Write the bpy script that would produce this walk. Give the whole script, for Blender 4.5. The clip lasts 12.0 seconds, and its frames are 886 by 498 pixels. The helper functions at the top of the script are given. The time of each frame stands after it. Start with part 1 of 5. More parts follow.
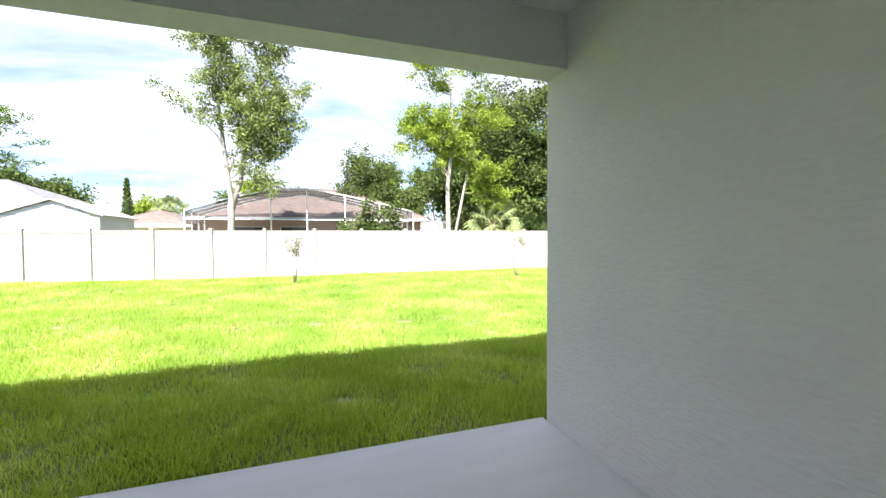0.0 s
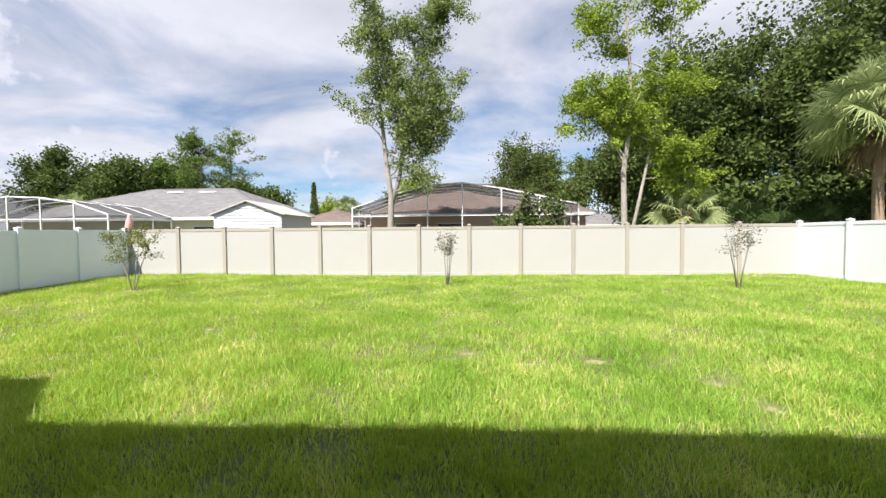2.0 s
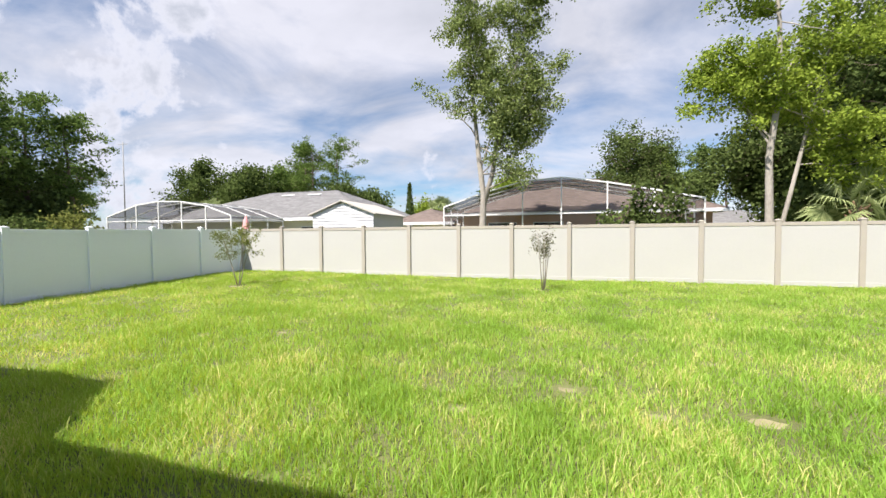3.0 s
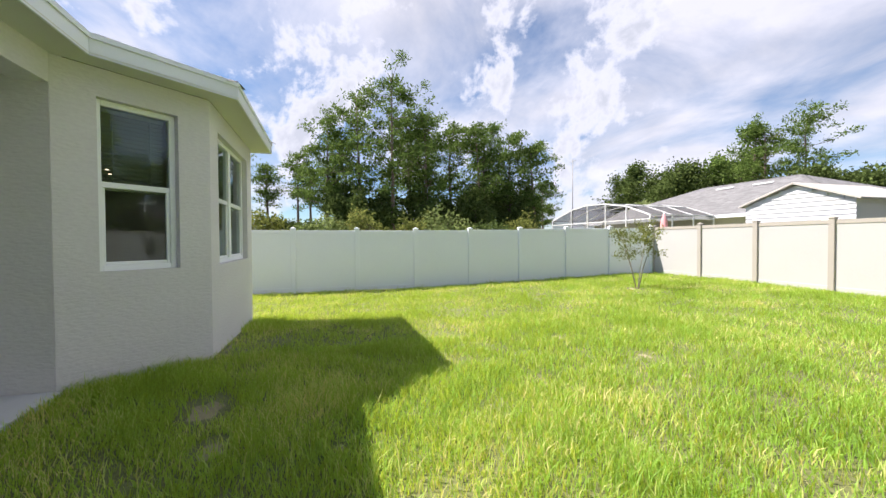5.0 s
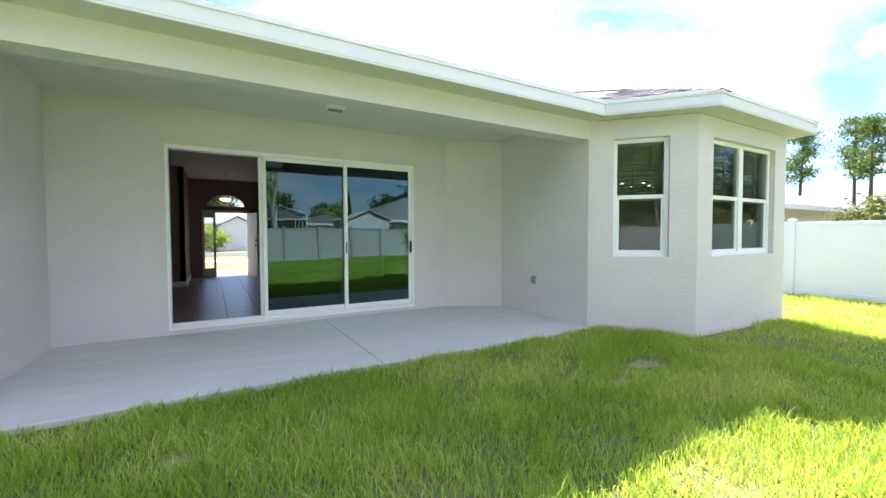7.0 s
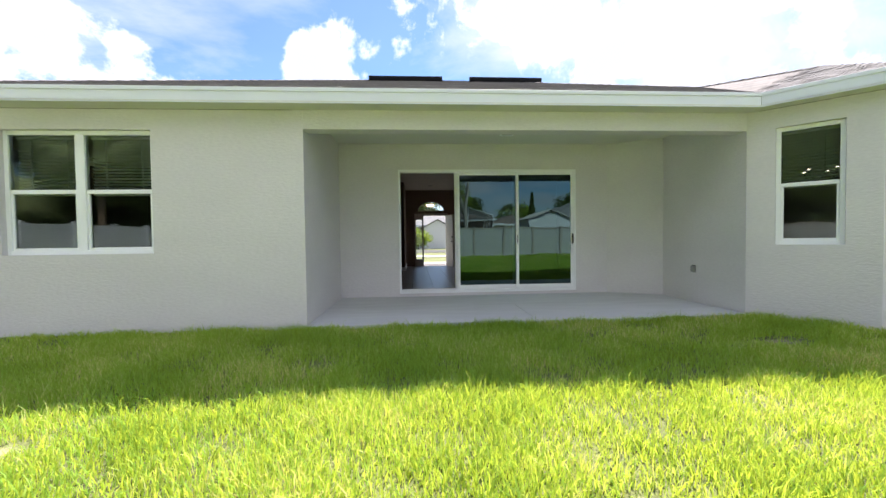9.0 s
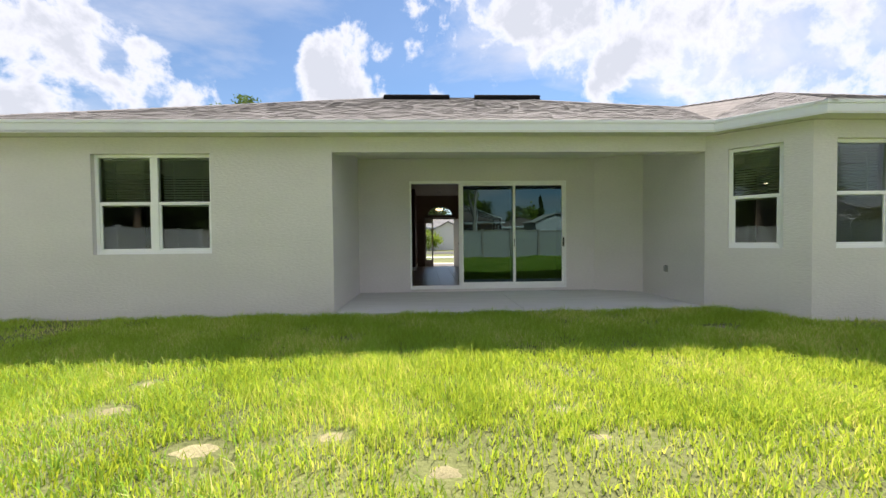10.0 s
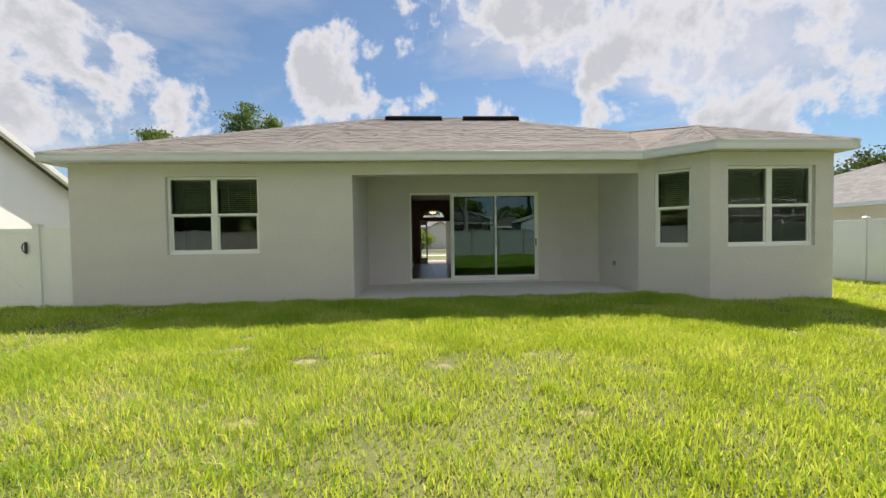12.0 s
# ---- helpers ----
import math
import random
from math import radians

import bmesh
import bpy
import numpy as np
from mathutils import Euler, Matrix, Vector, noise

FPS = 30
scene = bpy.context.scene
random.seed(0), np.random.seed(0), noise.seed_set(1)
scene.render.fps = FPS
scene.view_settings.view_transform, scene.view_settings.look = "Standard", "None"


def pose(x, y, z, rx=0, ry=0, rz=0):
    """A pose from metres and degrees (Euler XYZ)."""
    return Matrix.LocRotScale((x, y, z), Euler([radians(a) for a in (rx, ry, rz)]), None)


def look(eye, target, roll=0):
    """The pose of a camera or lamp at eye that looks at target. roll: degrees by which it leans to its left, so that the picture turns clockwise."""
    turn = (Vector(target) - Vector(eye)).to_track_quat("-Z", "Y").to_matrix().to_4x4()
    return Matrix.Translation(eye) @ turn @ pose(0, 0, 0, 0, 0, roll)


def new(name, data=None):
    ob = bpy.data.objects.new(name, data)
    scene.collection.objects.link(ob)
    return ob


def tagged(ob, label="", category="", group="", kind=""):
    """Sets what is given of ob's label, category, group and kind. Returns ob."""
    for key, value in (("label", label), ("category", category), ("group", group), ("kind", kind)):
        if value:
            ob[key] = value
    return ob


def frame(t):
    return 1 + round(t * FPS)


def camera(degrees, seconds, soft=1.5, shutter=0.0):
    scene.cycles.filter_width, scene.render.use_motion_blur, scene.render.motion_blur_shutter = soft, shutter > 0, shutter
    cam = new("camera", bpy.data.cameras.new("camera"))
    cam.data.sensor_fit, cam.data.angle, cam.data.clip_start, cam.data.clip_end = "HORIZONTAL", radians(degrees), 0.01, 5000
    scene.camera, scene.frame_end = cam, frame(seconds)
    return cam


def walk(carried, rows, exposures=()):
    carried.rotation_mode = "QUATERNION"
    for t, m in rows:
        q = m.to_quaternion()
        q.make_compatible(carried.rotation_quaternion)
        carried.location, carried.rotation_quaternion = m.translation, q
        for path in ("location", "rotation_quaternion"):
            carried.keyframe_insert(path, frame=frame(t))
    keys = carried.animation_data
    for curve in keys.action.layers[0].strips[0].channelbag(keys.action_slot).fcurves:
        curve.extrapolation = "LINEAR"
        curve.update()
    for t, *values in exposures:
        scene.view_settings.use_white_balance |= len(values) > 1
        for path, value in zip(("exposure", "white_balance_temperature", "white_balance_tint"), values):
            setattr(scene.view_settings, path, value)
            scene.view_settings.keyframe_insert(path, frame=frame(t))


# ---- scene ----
cam = camera(95.7, 12.0)
PATH = [
    (0, (0.945, -2.735, 1.464), (1.591, -0.843, 1.407), -0.3),
    (0.5, (0.994, -2.261, 1.498), (1.332, -0.291, 1.432), -0.5),
    (0.7, (0.898, -2.139, 1.528), (1.16, -0.158, 1.46), -0.3),
    (1, (0.963, -1.756, 1.512), (1.118, 0.236, 1.44), -0.3),
    (1.5, (0.979, -1.115, 1.484), (1.02, 0.884, 1.413), -0.4),
    (2, (1.049, -0.49, 1.474), (0.949, 1.506, 1.403), -0.5),
    (2.5, (1.117, 0.078, 1.456), (0.811, 2.053, 1.389), -0.5),
    (4.5, (0.614, 1.912, 1.353), (-1.008, 3.081, 1.296), -0.3),
    (5, (0.678, 2.28, 1.294), (-1.242, 2.839, 1.255), -0.3),
    (5.5, (0.734, 2.619, 1.329), (-1.256, 2.433, 1.281), -0.2),
    (6, (0.929, 2.99, 1.274), (-0.87, 2.116, 1.235), -0.1),
    (6.5, (0.959, 3.517, 1.306), (-0.453, 2.102, 1.252), -0.1),
    (7, (1.068, 3.931, 1.325), (0.068, 2.201, 1.258), -0.2),
    (7.5, (1.159, 4.374, 1.33), (0.559, 2.467, 1.262), -0.4),
    (9.5, (1.239, 6.13, 1.153), (1.136, 4.134, 1.099), -0.7),
    (10, (1.176, 6.75, 1.217), (1.1, 4.752, 1.168), -0.6),
    (10.5, (1.376, 7.222, 1.264), (1.25, 5.227, 1.212), -0.8),
    (11, (1.393, 7.715, 1.31), (1.264, 5.72, 1.247), -0.9),
    (12, (1.322, 8.771, 1.301), (1.206, 6.775, 1.243), -0.9),
]
walk(cam, [(t, look(eye, target, roll)) for t, eye, target, roll in PATH],
     [(0.0, 1.95, 5950, 18), (0.4, 1.6, 6000, 18), (0.9, 1.12, 6050, 17), (1.5, 1.0, 6100, 17), (2.5, 0.95, 6150, 17), (4.5, 1.0, 6150, 19), (5.5, 1.35, 6000, 21), (6.5, 2.0, 5700, 23), (7.6, 2.2, 5700, 22), (9.4, 1.4, 6100, 18), (10.5, 1.05, 6400, 16), (12.0, 0.80, 6550, 15)])

# ---- world and sun ----
SUN_FROM = Vector((-1.0, -2.13, 3.02)).normalized()
world = bpy.data.worlds.new("sky")
scene.world = world
world.use_nodes = True
wn, wl = world.node_tree.nodes, world.node_tree.links
wn.clear()
sky = wn.new("ShaderNodeTexSky")
sky.sky_type = "NISHITA"
sky.sun_disc = False
sky.sun_elevation = math.asin(SUN_FROM.z)
sky.sun_rotation = math.atan2(SUN_FROM.x, SUN_FROM.y)
sky.altitude = 0
sky.air_density, sky.dust_density, sky.ozone_density = 1.0, 0.05, 1.0
w_coord = wn.new("ShaderNodeTexCoord")
w_sep = wn.new("ShaderNodeSeparateXYZ")
wl.new(w_coord.outputs["Generated"], w_sep.inputs[0])
# clouds lie on a flat layer: direction divided by its height
w_h = wn.new("ShaderNodeMath"); w_h.operation = "MAXIMUM"; w_h.inputs[1].default_value = 0.0
wl.new(w_sep.outputs["Z"], w_h.inputs[0])
w_h2 = wn.new("ShaderNodeMath"); w_h2.operation = "ADD"; w_h2.inputs[1].default_value = 0.22
wl.new(w_h.outputs[0], w_h2.inputs[0])
w_div = wn.new("ShaderNodeVectorMath"); w_div.operation = "DIVIDE"
w_comb = wn.new("ShaderNodeCombineXYZ")
for i in range(3):
    wl.new(w_h2.outputs[0], w_comb.inputs[i])
wl.new(w_coord.outputs["Generated"], w_div.inputs[0])
wl.new(w_comb.outputs[0], w_div.inputs[1])
w_map = wn.new("ShaderNodeMapping")
w_map.inputs["Scale"].default_value = (0.75, 1.0, 0.8)
w_map.inputs["Location"].default_value = (3.1, 1.7, 0.4)
w_map.inputs["Rotation"].default_value = (0, 0, 0.5)
wl.new(w_div.outputs[0], w_map.inputs[0])
w_noise = wn.new("ShaderNodeTexNoise")
w_noise.inputs["Scale"].default_value, w_noise.inputs["Detail"].default_value = 1.5, 9
w_noise.inputs["Roughness"].default_value, w_noise.inputs["Distortion"].default_value = 0.56, 0.35
wl.new(w_map.outputs[0], w_noise.inputs["Vector"])
w_ramp = wn.new("ShaderNodeValToRGB")
w_ramp.color_ramp.elements[0].position, w_ramp.color_ramp.elements[0].color = 0.41, (0.1, 0.1, 0.1, 1)
w_ramp.color_ramp.elements[1].position, w_ramp.color_ramp.elements[1].color = 0.66, (0.9, 0.9, 0.9, 1)
# the veil is thicker to the north
w_veil = wn.new("ShaderNodeMath"); w_veil.operation = "MULTIPLY_ADD"; w_veil.inputs[1].default_value = 0.07
wl.new(w_sep.outputs["Y"], w_veil.inputs[0]), wl.new(w_noise.outputs["Fac"], w_veil.inputs[2])
wl.new(w_veil.outputs[0], w_ramp.inputs[0])
w_n2 = wn.new("ShaderNodeTexNoise")
w_n2.inputs["Scale"].default_value, w_n2.inputs["Detail"].default_value = 2.3, 6
wl.new(w_map.outputs[0], w_n2.inputs["Vector"])
w_cr = wn.new("ShaderNodeValToRGB")
w_cr.color_ramp.elements[0].position, w_cr.color_ramp.elements[0].color = 0.3, (6.0, 6.1, 6.2, 1)
w_cr.color_ramp.elements[1].position, w_cr.color_ramp.elements[1].color = 0.6, (8.2, 8.2, 8.2, 1)
wl.new(w_n2.outputs["Fac"], w_cr.inputs[0])
w_mix = wn.new("ShaderNodeMixRGB")
wl.new(w_ramp.outputs[0], w_mix.inputs[0])
w_tone = wn.new("ShaderNodeVectorMath"); w_tone.operation = "MULTIPLY"
w_tone.inputs[1].default_value = (0.70, 0.93, 1.03)
wl.new(sky.outputs[0], w_tone.inputs[0])
wl.new(w_tone.outputs[0], w_mix.inputs[1])
wl.new(w_cr.outputs[0], w_mix.inputs[2])
# heaped clouds: billowed noise that thickens about a few bearings
CLOUDS = [((0.17, -0.905, 0.389), 7, 1.0), ((-0.08, -0.93, 0.35), 10, 1.0), ((-0.272, -0.908, 0.319), 10, 1.0), ((-0.368, -0.825, 0.43), 15, 1.0),
          ((-0.494, -0.775, 0.394), 15, 1.0), ((-0.656, -0.708, 0.261), 10, 0.95), ((-0.529, -0.811, 0.251), 9, 0.9), ((0.66, -0.69, 0.323), 8, 1.0),
          ((0.617, -0.744, 0.257), 6, 0.9), ((0.52, -0.82, 0.235), 9, 0.8), ((-0.3, -0.72, 0.62), 24, 1.0), ((-0.89, -0.30, 0.36), 24, 0.62),
          ((-0.83, 0.33, 0.45), 24, 0.56), ((-0.95, 0.12, 0.2), 17, 0.56), ((-0.8, 0.58, 0.2), 15, 0.5)]
w_near = None
for toward, spread, weight in CLOUDS:
    w_dot = wn.new("ShaderNodeVectorMath"); w_dot.operation = "DOT_PRODUCT"
    w_dot.inputs[1].default_value = Vector(toward).normalized()
    wl.new(w_coord.outputs["Generated"], w_dot.inputs[0])
    w_rng = wn.new("ShaderNodeMapRange"); w_rng.interpolation_type = "SMOOTHSTEP"
    w_rng.inputs["From Min"].default_value, w_rng.inputs["From Max"].default_value = math.cos(radians(spread * 1.25)), math.cos(radians(spread * 0.3))
    w_rng.inputs["To Max"].default_value = weight
    wl.new(w_dot.outputs["Value"], w_rng.inputs["Value"])
    if w_near is None:
        w_near = w_rng.outputs[0]
    else:
        w_max = wn.new("ShaderNodeMath"); w_max.operation = "MAXIMUM"
        wl.new(w_near, w_max.inputs[0]), wl.new(w_rng.outputs[0], w_max.inputs[1])
        w_near = w_max.outputs[0]
w_heap = wn.new("ShaderNodeTexNoise")
w_heap.inputs["Scale"].default_value, w_heap.inputs["Detail"].default_value = 6.0, 11
w_heap.inputs["Roughness"].default_value, w_heap.inputs["Distortion"].default_value = 0.6, 0.2
wl.new(w_coord.outputs["Generated"], w_heap.inputs["Vector"])
w_dens = wn.new("ShaderNodeMath"); w_dens.operation = "MULTIPLY_ADD"; w_dens.inputs[1].default_value = 0.375
w_rag = wn.new("ShaderNodeMath"); w_rag.operation = "MULTIPLY_ADD"; w_rag.inputs[1].default_value, w_rag.inputs[2].default_value = 1.7, -0.35
wl.new(w_heap.outputs["Fac"], w_rag.inputs[0])
wl.new(w_near, w_dens.inputs[0]), wl.new(w_rag.outputs[0], w_dens.inputs[2])
w_edge = wn.new("ShaderNodeMapRange"); w_edge.interpolation_type = "SMOOTHSTEP"
w_edge.inputs["From Min"].default_value, w_edge.inputs["From Max"].default_value = 0.73, 0.89
wl.new(w_dens.outputs[0], w_edge.inputs["Value"])
w_core = wn.new("ShaderNodeValToRGB")
w_core.color_ramp.elements[0].position, w_core.color_ramp.elements[0].color = 0.78, (8.6, 8.7, 8.8, 1)
w_core.color_ramp.elements[1].position, w_core.color_ramp.elements[1].color = 1.0, (5.7, 6.0, 6.3, 1)
wl.new(w_dens.outputs[0], w_core.inputs[0])
w_over = wn.new("ShaderNodeMixRGB")
wl.new(w_edge.outputs[0], w_over.inputs[0]), wl.new(w_mix.outputs[0], w_over.inputs[1]), wl.new(w_core.outputs[0], w_over.inputs[2])
w_bg = wn.new("ShaderNodeBackground")
w_bg.inputs["Strength"].default_value = 0.058
wl.new(w_over.outputs[0], w_bg.inputs["Color"])
w_out = wn.new("ShaderNodeOutputWorld")
wl.new(w_bg.outputs[0], w_out.inputs[0])

sun_data = bpy.data.lights.new("sun", "SUN")
sun_data.energy, sun_data.angle, sun_data.color = 4.8, radians(0.53), (1.0, 0.925, 0.77)
sun = new("sun", sun_data)
sun.matrix_world = look(SUN_FROM * 60, (0, 0, 0))

# ---- materials ----


def mat(name, color, rough=0.8, vary=0.15, scale=3.0, grain=60.0, bump=0.15, metal=0.0, rand=0.0, stretch=(1, 1, 1), bump_dist=0.01, island=0.0, coord="Object"):
    """A surface with colour variation at two scales and a fine relief."""
    m = bpy.data.materials.new(name)
    m.use_nodes = True
    n, l = m.node_tree.nodes, m.node_tree.links
    b = n["Principled BSDF"]
    b.inputs["Roughness"].default_value, b.inputs["Metallic"].default_value = rough, metal
    tc = n.new("ShaderNodeTexCoord")
    mp = n.new("ShaderNodeMapping")
    mp.inputs["Scale"].default_value = stretch
    l.new(tc.outputs[coord], mp.inputs[0])
    big, fine = n.new("ShaderNodeTexNoise"), n.new("ShaderNodeTexNoise")
    big.inputs["Scale"].default_value, big.inputs["Detail"].default_value = scale, 5
    fine.inputs["Scale"].default_value, fine.inputs["Detail"].default_value = grain, 4
    l.new(mp.outputs[0], big.inputs["Vector"]), l.new(mp.outputs[0], fine.inputs["Vector"])
    add = n.new("ShaderNodeMath"); add.operation = "ADD"
    l.new(big.outputs["Fac"], add.inputs[0]), l.new(fine.outputs["Fac"], add.inputs[1])
    last = add.outputs[0]
    for amount, kind in ((rand, "ShaderNodeObjectInfo"), (island, "ShaderNodeNewGeometry")):
        if amount:
            oi = n.new(kind)
            mul = n.new("ShaderNodeMath"); mul.operation = "MULTIPLY_ADD"
            mul.inputs[1].default_value = amount * 2
            l.new(oi.outputs["Random" if kind == "ShaderNodeObjectInfo" else "Random Per Island"], mul.inputs[0]), l.new(last, mul.inputs[2])
            sub = n.new("ShaderNodeMath"); sub.operation = "SUBTRACT"; sub.inputs[1].default_value = amount
            l.new(mul.outputs[0], sub.inputs[0])
            last = sub.outputs[0]
    mr = n.new("ShaderNodeMapRange")
    mr.inputs["From Min"].default_value, mr.inputs["From Max"].default_value = 0.6, 1.4
    l.new(last, mr.inputs["Value"])
    mix = n.new("ShaderNodeMixRGB")
    mix.inputs[1].default_value = (*[c * (1 - vary) for c in color], 1)
    mix.inputs[2].default_value = (*[min(1, c * (1 + vary)) for c in color], 1)
    l.new(mr.outputs[0], mix.inputs[0]), l.new(mix.outputs[0], b.inputs["Base Color"])
    if bump:
        bp = n.new("ShaderNodeBump")
        bp.inputs["Strength"].default_value, bp.inputs["Distance"].default_value = bump, bump_dist
        l.new(fine.outputs["Fac"], bp.inputs["Height"]), l.new(bp.outputs[0], b.inputs["Normal"])
    return m


def glass_mat(name, tint, ior, sheen=(0.86, 0.97, 0.96)):
    m = bpy.data.materials.new(name)
    m.use_nodes = True
    n, l = m.node_tree.nodes, m.node_tree.links
    n.clear()
    out, mix, tr, gl, fr = (n.new("ShaderNode" + k) for k in ("OutputMaterial", "MixShader", "BsdfTransparent", "BsdfGlossy", "Fresnel"))
    tr.inputs[0].default_value = (*tint, 1)
    gl.inputs["Roughness"].default_value = 0.004
    gl.inputs[0].default_value = (*sheen, 1)
    fr.inputs["IOR"].default_value = ior
    nz, bp, tc = n.new("ShaderNodeTexNoise"), n.new("ShaderNodeBump"), n.new("ShaderNodeTexCoord")
    nz.inputs["Scale"].default_value, nz.inputs["Detail"].default_value = 2.2, 1
    bp.inputs["Strength"].default_value, bp.inputs["Distance"].default_value = 0.05, 0.02
    l.new(tc.outputs["Object"], nz.inputs["Vector"]), l.new(nz.outputs["Fac"], bp.inputs["Height"]), l.new(bp.outputs[0], gl.inputs["Normal"])
    l.new(fr.outputs[0], mix.inputs[0]), l.new(tr.outputs[0], mix.inputs[1]), l.new(gl.outputs[0], mix.inputs[2]), l.new(mix.outputs[0], out.inputs[0])
    return m


def screen_mat(name, color, cover):
    """Insect screen: a fine dark mesh that lets most light through."""
    m = bpy.data.materials.new(name)
    m.use_nodes = True
    n, l = m.node_tree.nodes, m.node_tree.links
    n.clear()
    out, mix, tr, df = (n.new("ShaderNode" + k) for k in ("OutputMaterial", "MixShader", "BsdfTransparent", "BsdfDiffuse"))
    df.inputs[0].default_value = (*color, 1)
    mix.inputs[0].default_value = cover
    l.new(tr.outputs[0], mix.inputs[1]), l.new(df.outputs[0], mix.inputs[2]), l.new(mix.outputs[0], out.inputs[0])
    return m


def glow_mat(name, color, strength):
    m = bpy.data.materials.new(name)
    m.use_nodes = True
    b = m.node_tree.nodes["Principled BSDF"]
    b.inputs["Base Color"].default_value = (*color, 1)
    b.inputs["Emission Color"].default_value, b.inputs["Emission Strength"].default_value = (*color, 1), strength
    return m


def leaf_mat(name, dark, light, through_light=0.35, gloss=0.0, straw=None, glow=None):
    """Leaves and blades: each its own tone, with light passing through."""
    m = bpy.data.materials.new(name)
    m.use_nodes = True
    n, l = m.node_tree.nodes, m.node_tree.links
    n.clear()
    out, mix, df, tl, geo, ramp, gls, mix2 = (n.new("ShaderNode" + k) for k in ("OutputMaterial", "MixShader", "BsdfDiffuse", "BsdfTranslucent", "NewGeometry", "ValToRGB", "BsdfGlossy", "MixShader"))
    e = ramp.color_ramp.elements
    e[0].color, e[1].color = (*dark, 1), (*light, 1)
    if straw:
        e[1].position = 0.70
        s = ramp.color_ramp.elements.new(0.89)
        s.color = (*straw, 1)
    tc, nz, ad = n.new("ShaderNodeTexCoord"), n.new("ShaderNodeTexNoise"), n.new("ShaderNodeMath")
    nz.inputs["Scale"].default_value, nz.inputs["Detail"].default_value = 0.8, 3
    ad.operation = "MULTIPLY_ADD"; ad.inputs[1].default_value = 0.55
    sb = n.new("ShaderNodeMath"); sb.operation = "SUBTRACT"; sb.inputs[1].default_value = 0.02
    l.new(tc.outputs["Object"], nz.inputs["Vector"])
    l.new(geo.outputs["Random Per Island"], ad.inputs[0])
    ml = n.new("ShaderNodeMath"); ml.operation = "MULTIPLY"; ml.inputs[1].default_value = 0.9 if straw else 0.5
    if straw:
        sb.inputs[1].default_value = 0.15
    l.new(nz.outputs["Fac"], ml.inputs[0]), l.new(ml.outputs[0], ad.inputs[2]), l.new(ad.outputs[0], sb.inputs[0]), l.new(sb.outputs[0], ramp.inputs[0])
    mix.inputs[0].default_value = through_light
    mix2.inputs[0].default_value = gloss
    gls.inputs["Roughness"].default_value = 0.35
    l.new(ramp.outputs[0], df.inputs[0]), l.new(ramp.outputs[0], tl.inputs[0])
    if glow:
        # light that comes through a blade is yellower than what it reflects
        warm = n.new("ShaderNodeMixRGB")
        warm.inputs[0].default_value, warm.inputs[2].default_value = 0.6, (*glow, 1)
        l.new(ramp.outputs[0], warm.inputs[1]), l.new(warm.outputs[0], tl.inputs[0])
    l.new(df.outputs[0], mix.inputs[1]), l.new(tl.outputs[0], mix.inputs[2])
    l.new(mix.outputs[0], mix2.inputs[1]), l.new(gls.outputs[0], mix2.inputs[2]), l.new(mix2.outputs[0], out.inputs[0])
    return m


def shingle_mat(name, color, dark):
    """Laminated shingles: courses and tabs with relief, in the roof's own run."""
    m = mat(name, color, 0.95, 0.25, 1.2, 40, 0.3)
    n, l = m.node_tree.nodes, m.node_tree.links
    b = n["Principled BSDF"]
    uv = n.new("ShaderNodeUVMap")
    br = n.new("ShaderNodeTexBrick")
    br.inputs["Scale"].default_value = 1.0
    br.inputs["Brick Width"].default_value, br.inputs["Row Height"].default_value = 0.32, 0.145
    br.inputs["Mortar Size"].default_value, br.inputs["Mortar Smooth"].default_value = 0.006, 0.3
    br.inputs["Color1"].default_value, br.inputs["Color2"].default_value = (*color, 1), (*[c * 0.45 for c in color], 1)
    br.inputs["Mortar"].default_value = (*dark, 1)
    br.offset = 0.37
    l.new(uv.outputs[0], br.inputs["Vector"])
    old = b.inputs["Base Color"].links[0].from_socket
    mx = n.new("ShaderNodeMixRGB"); mx.inputs[0].default_value = 0.62
    l.new(old, mx.inputs[1]), l.new(br.outputs["Color"], mx.inputs[2]), l.new(mx.outputs[0], b.inputs["Base Color"])
    bp = n.new("ShaderNodeBump")
    bp.inputs["Strength"].default_value, bp.inputs["Distance"].default_value = 0.8, 0.015
    l.new(br.outputs["Fac"], bp.inputs["Height"]); bp.invert = True
    l.new(bp.outputs[0], b.inputs["Normal"])
    return m


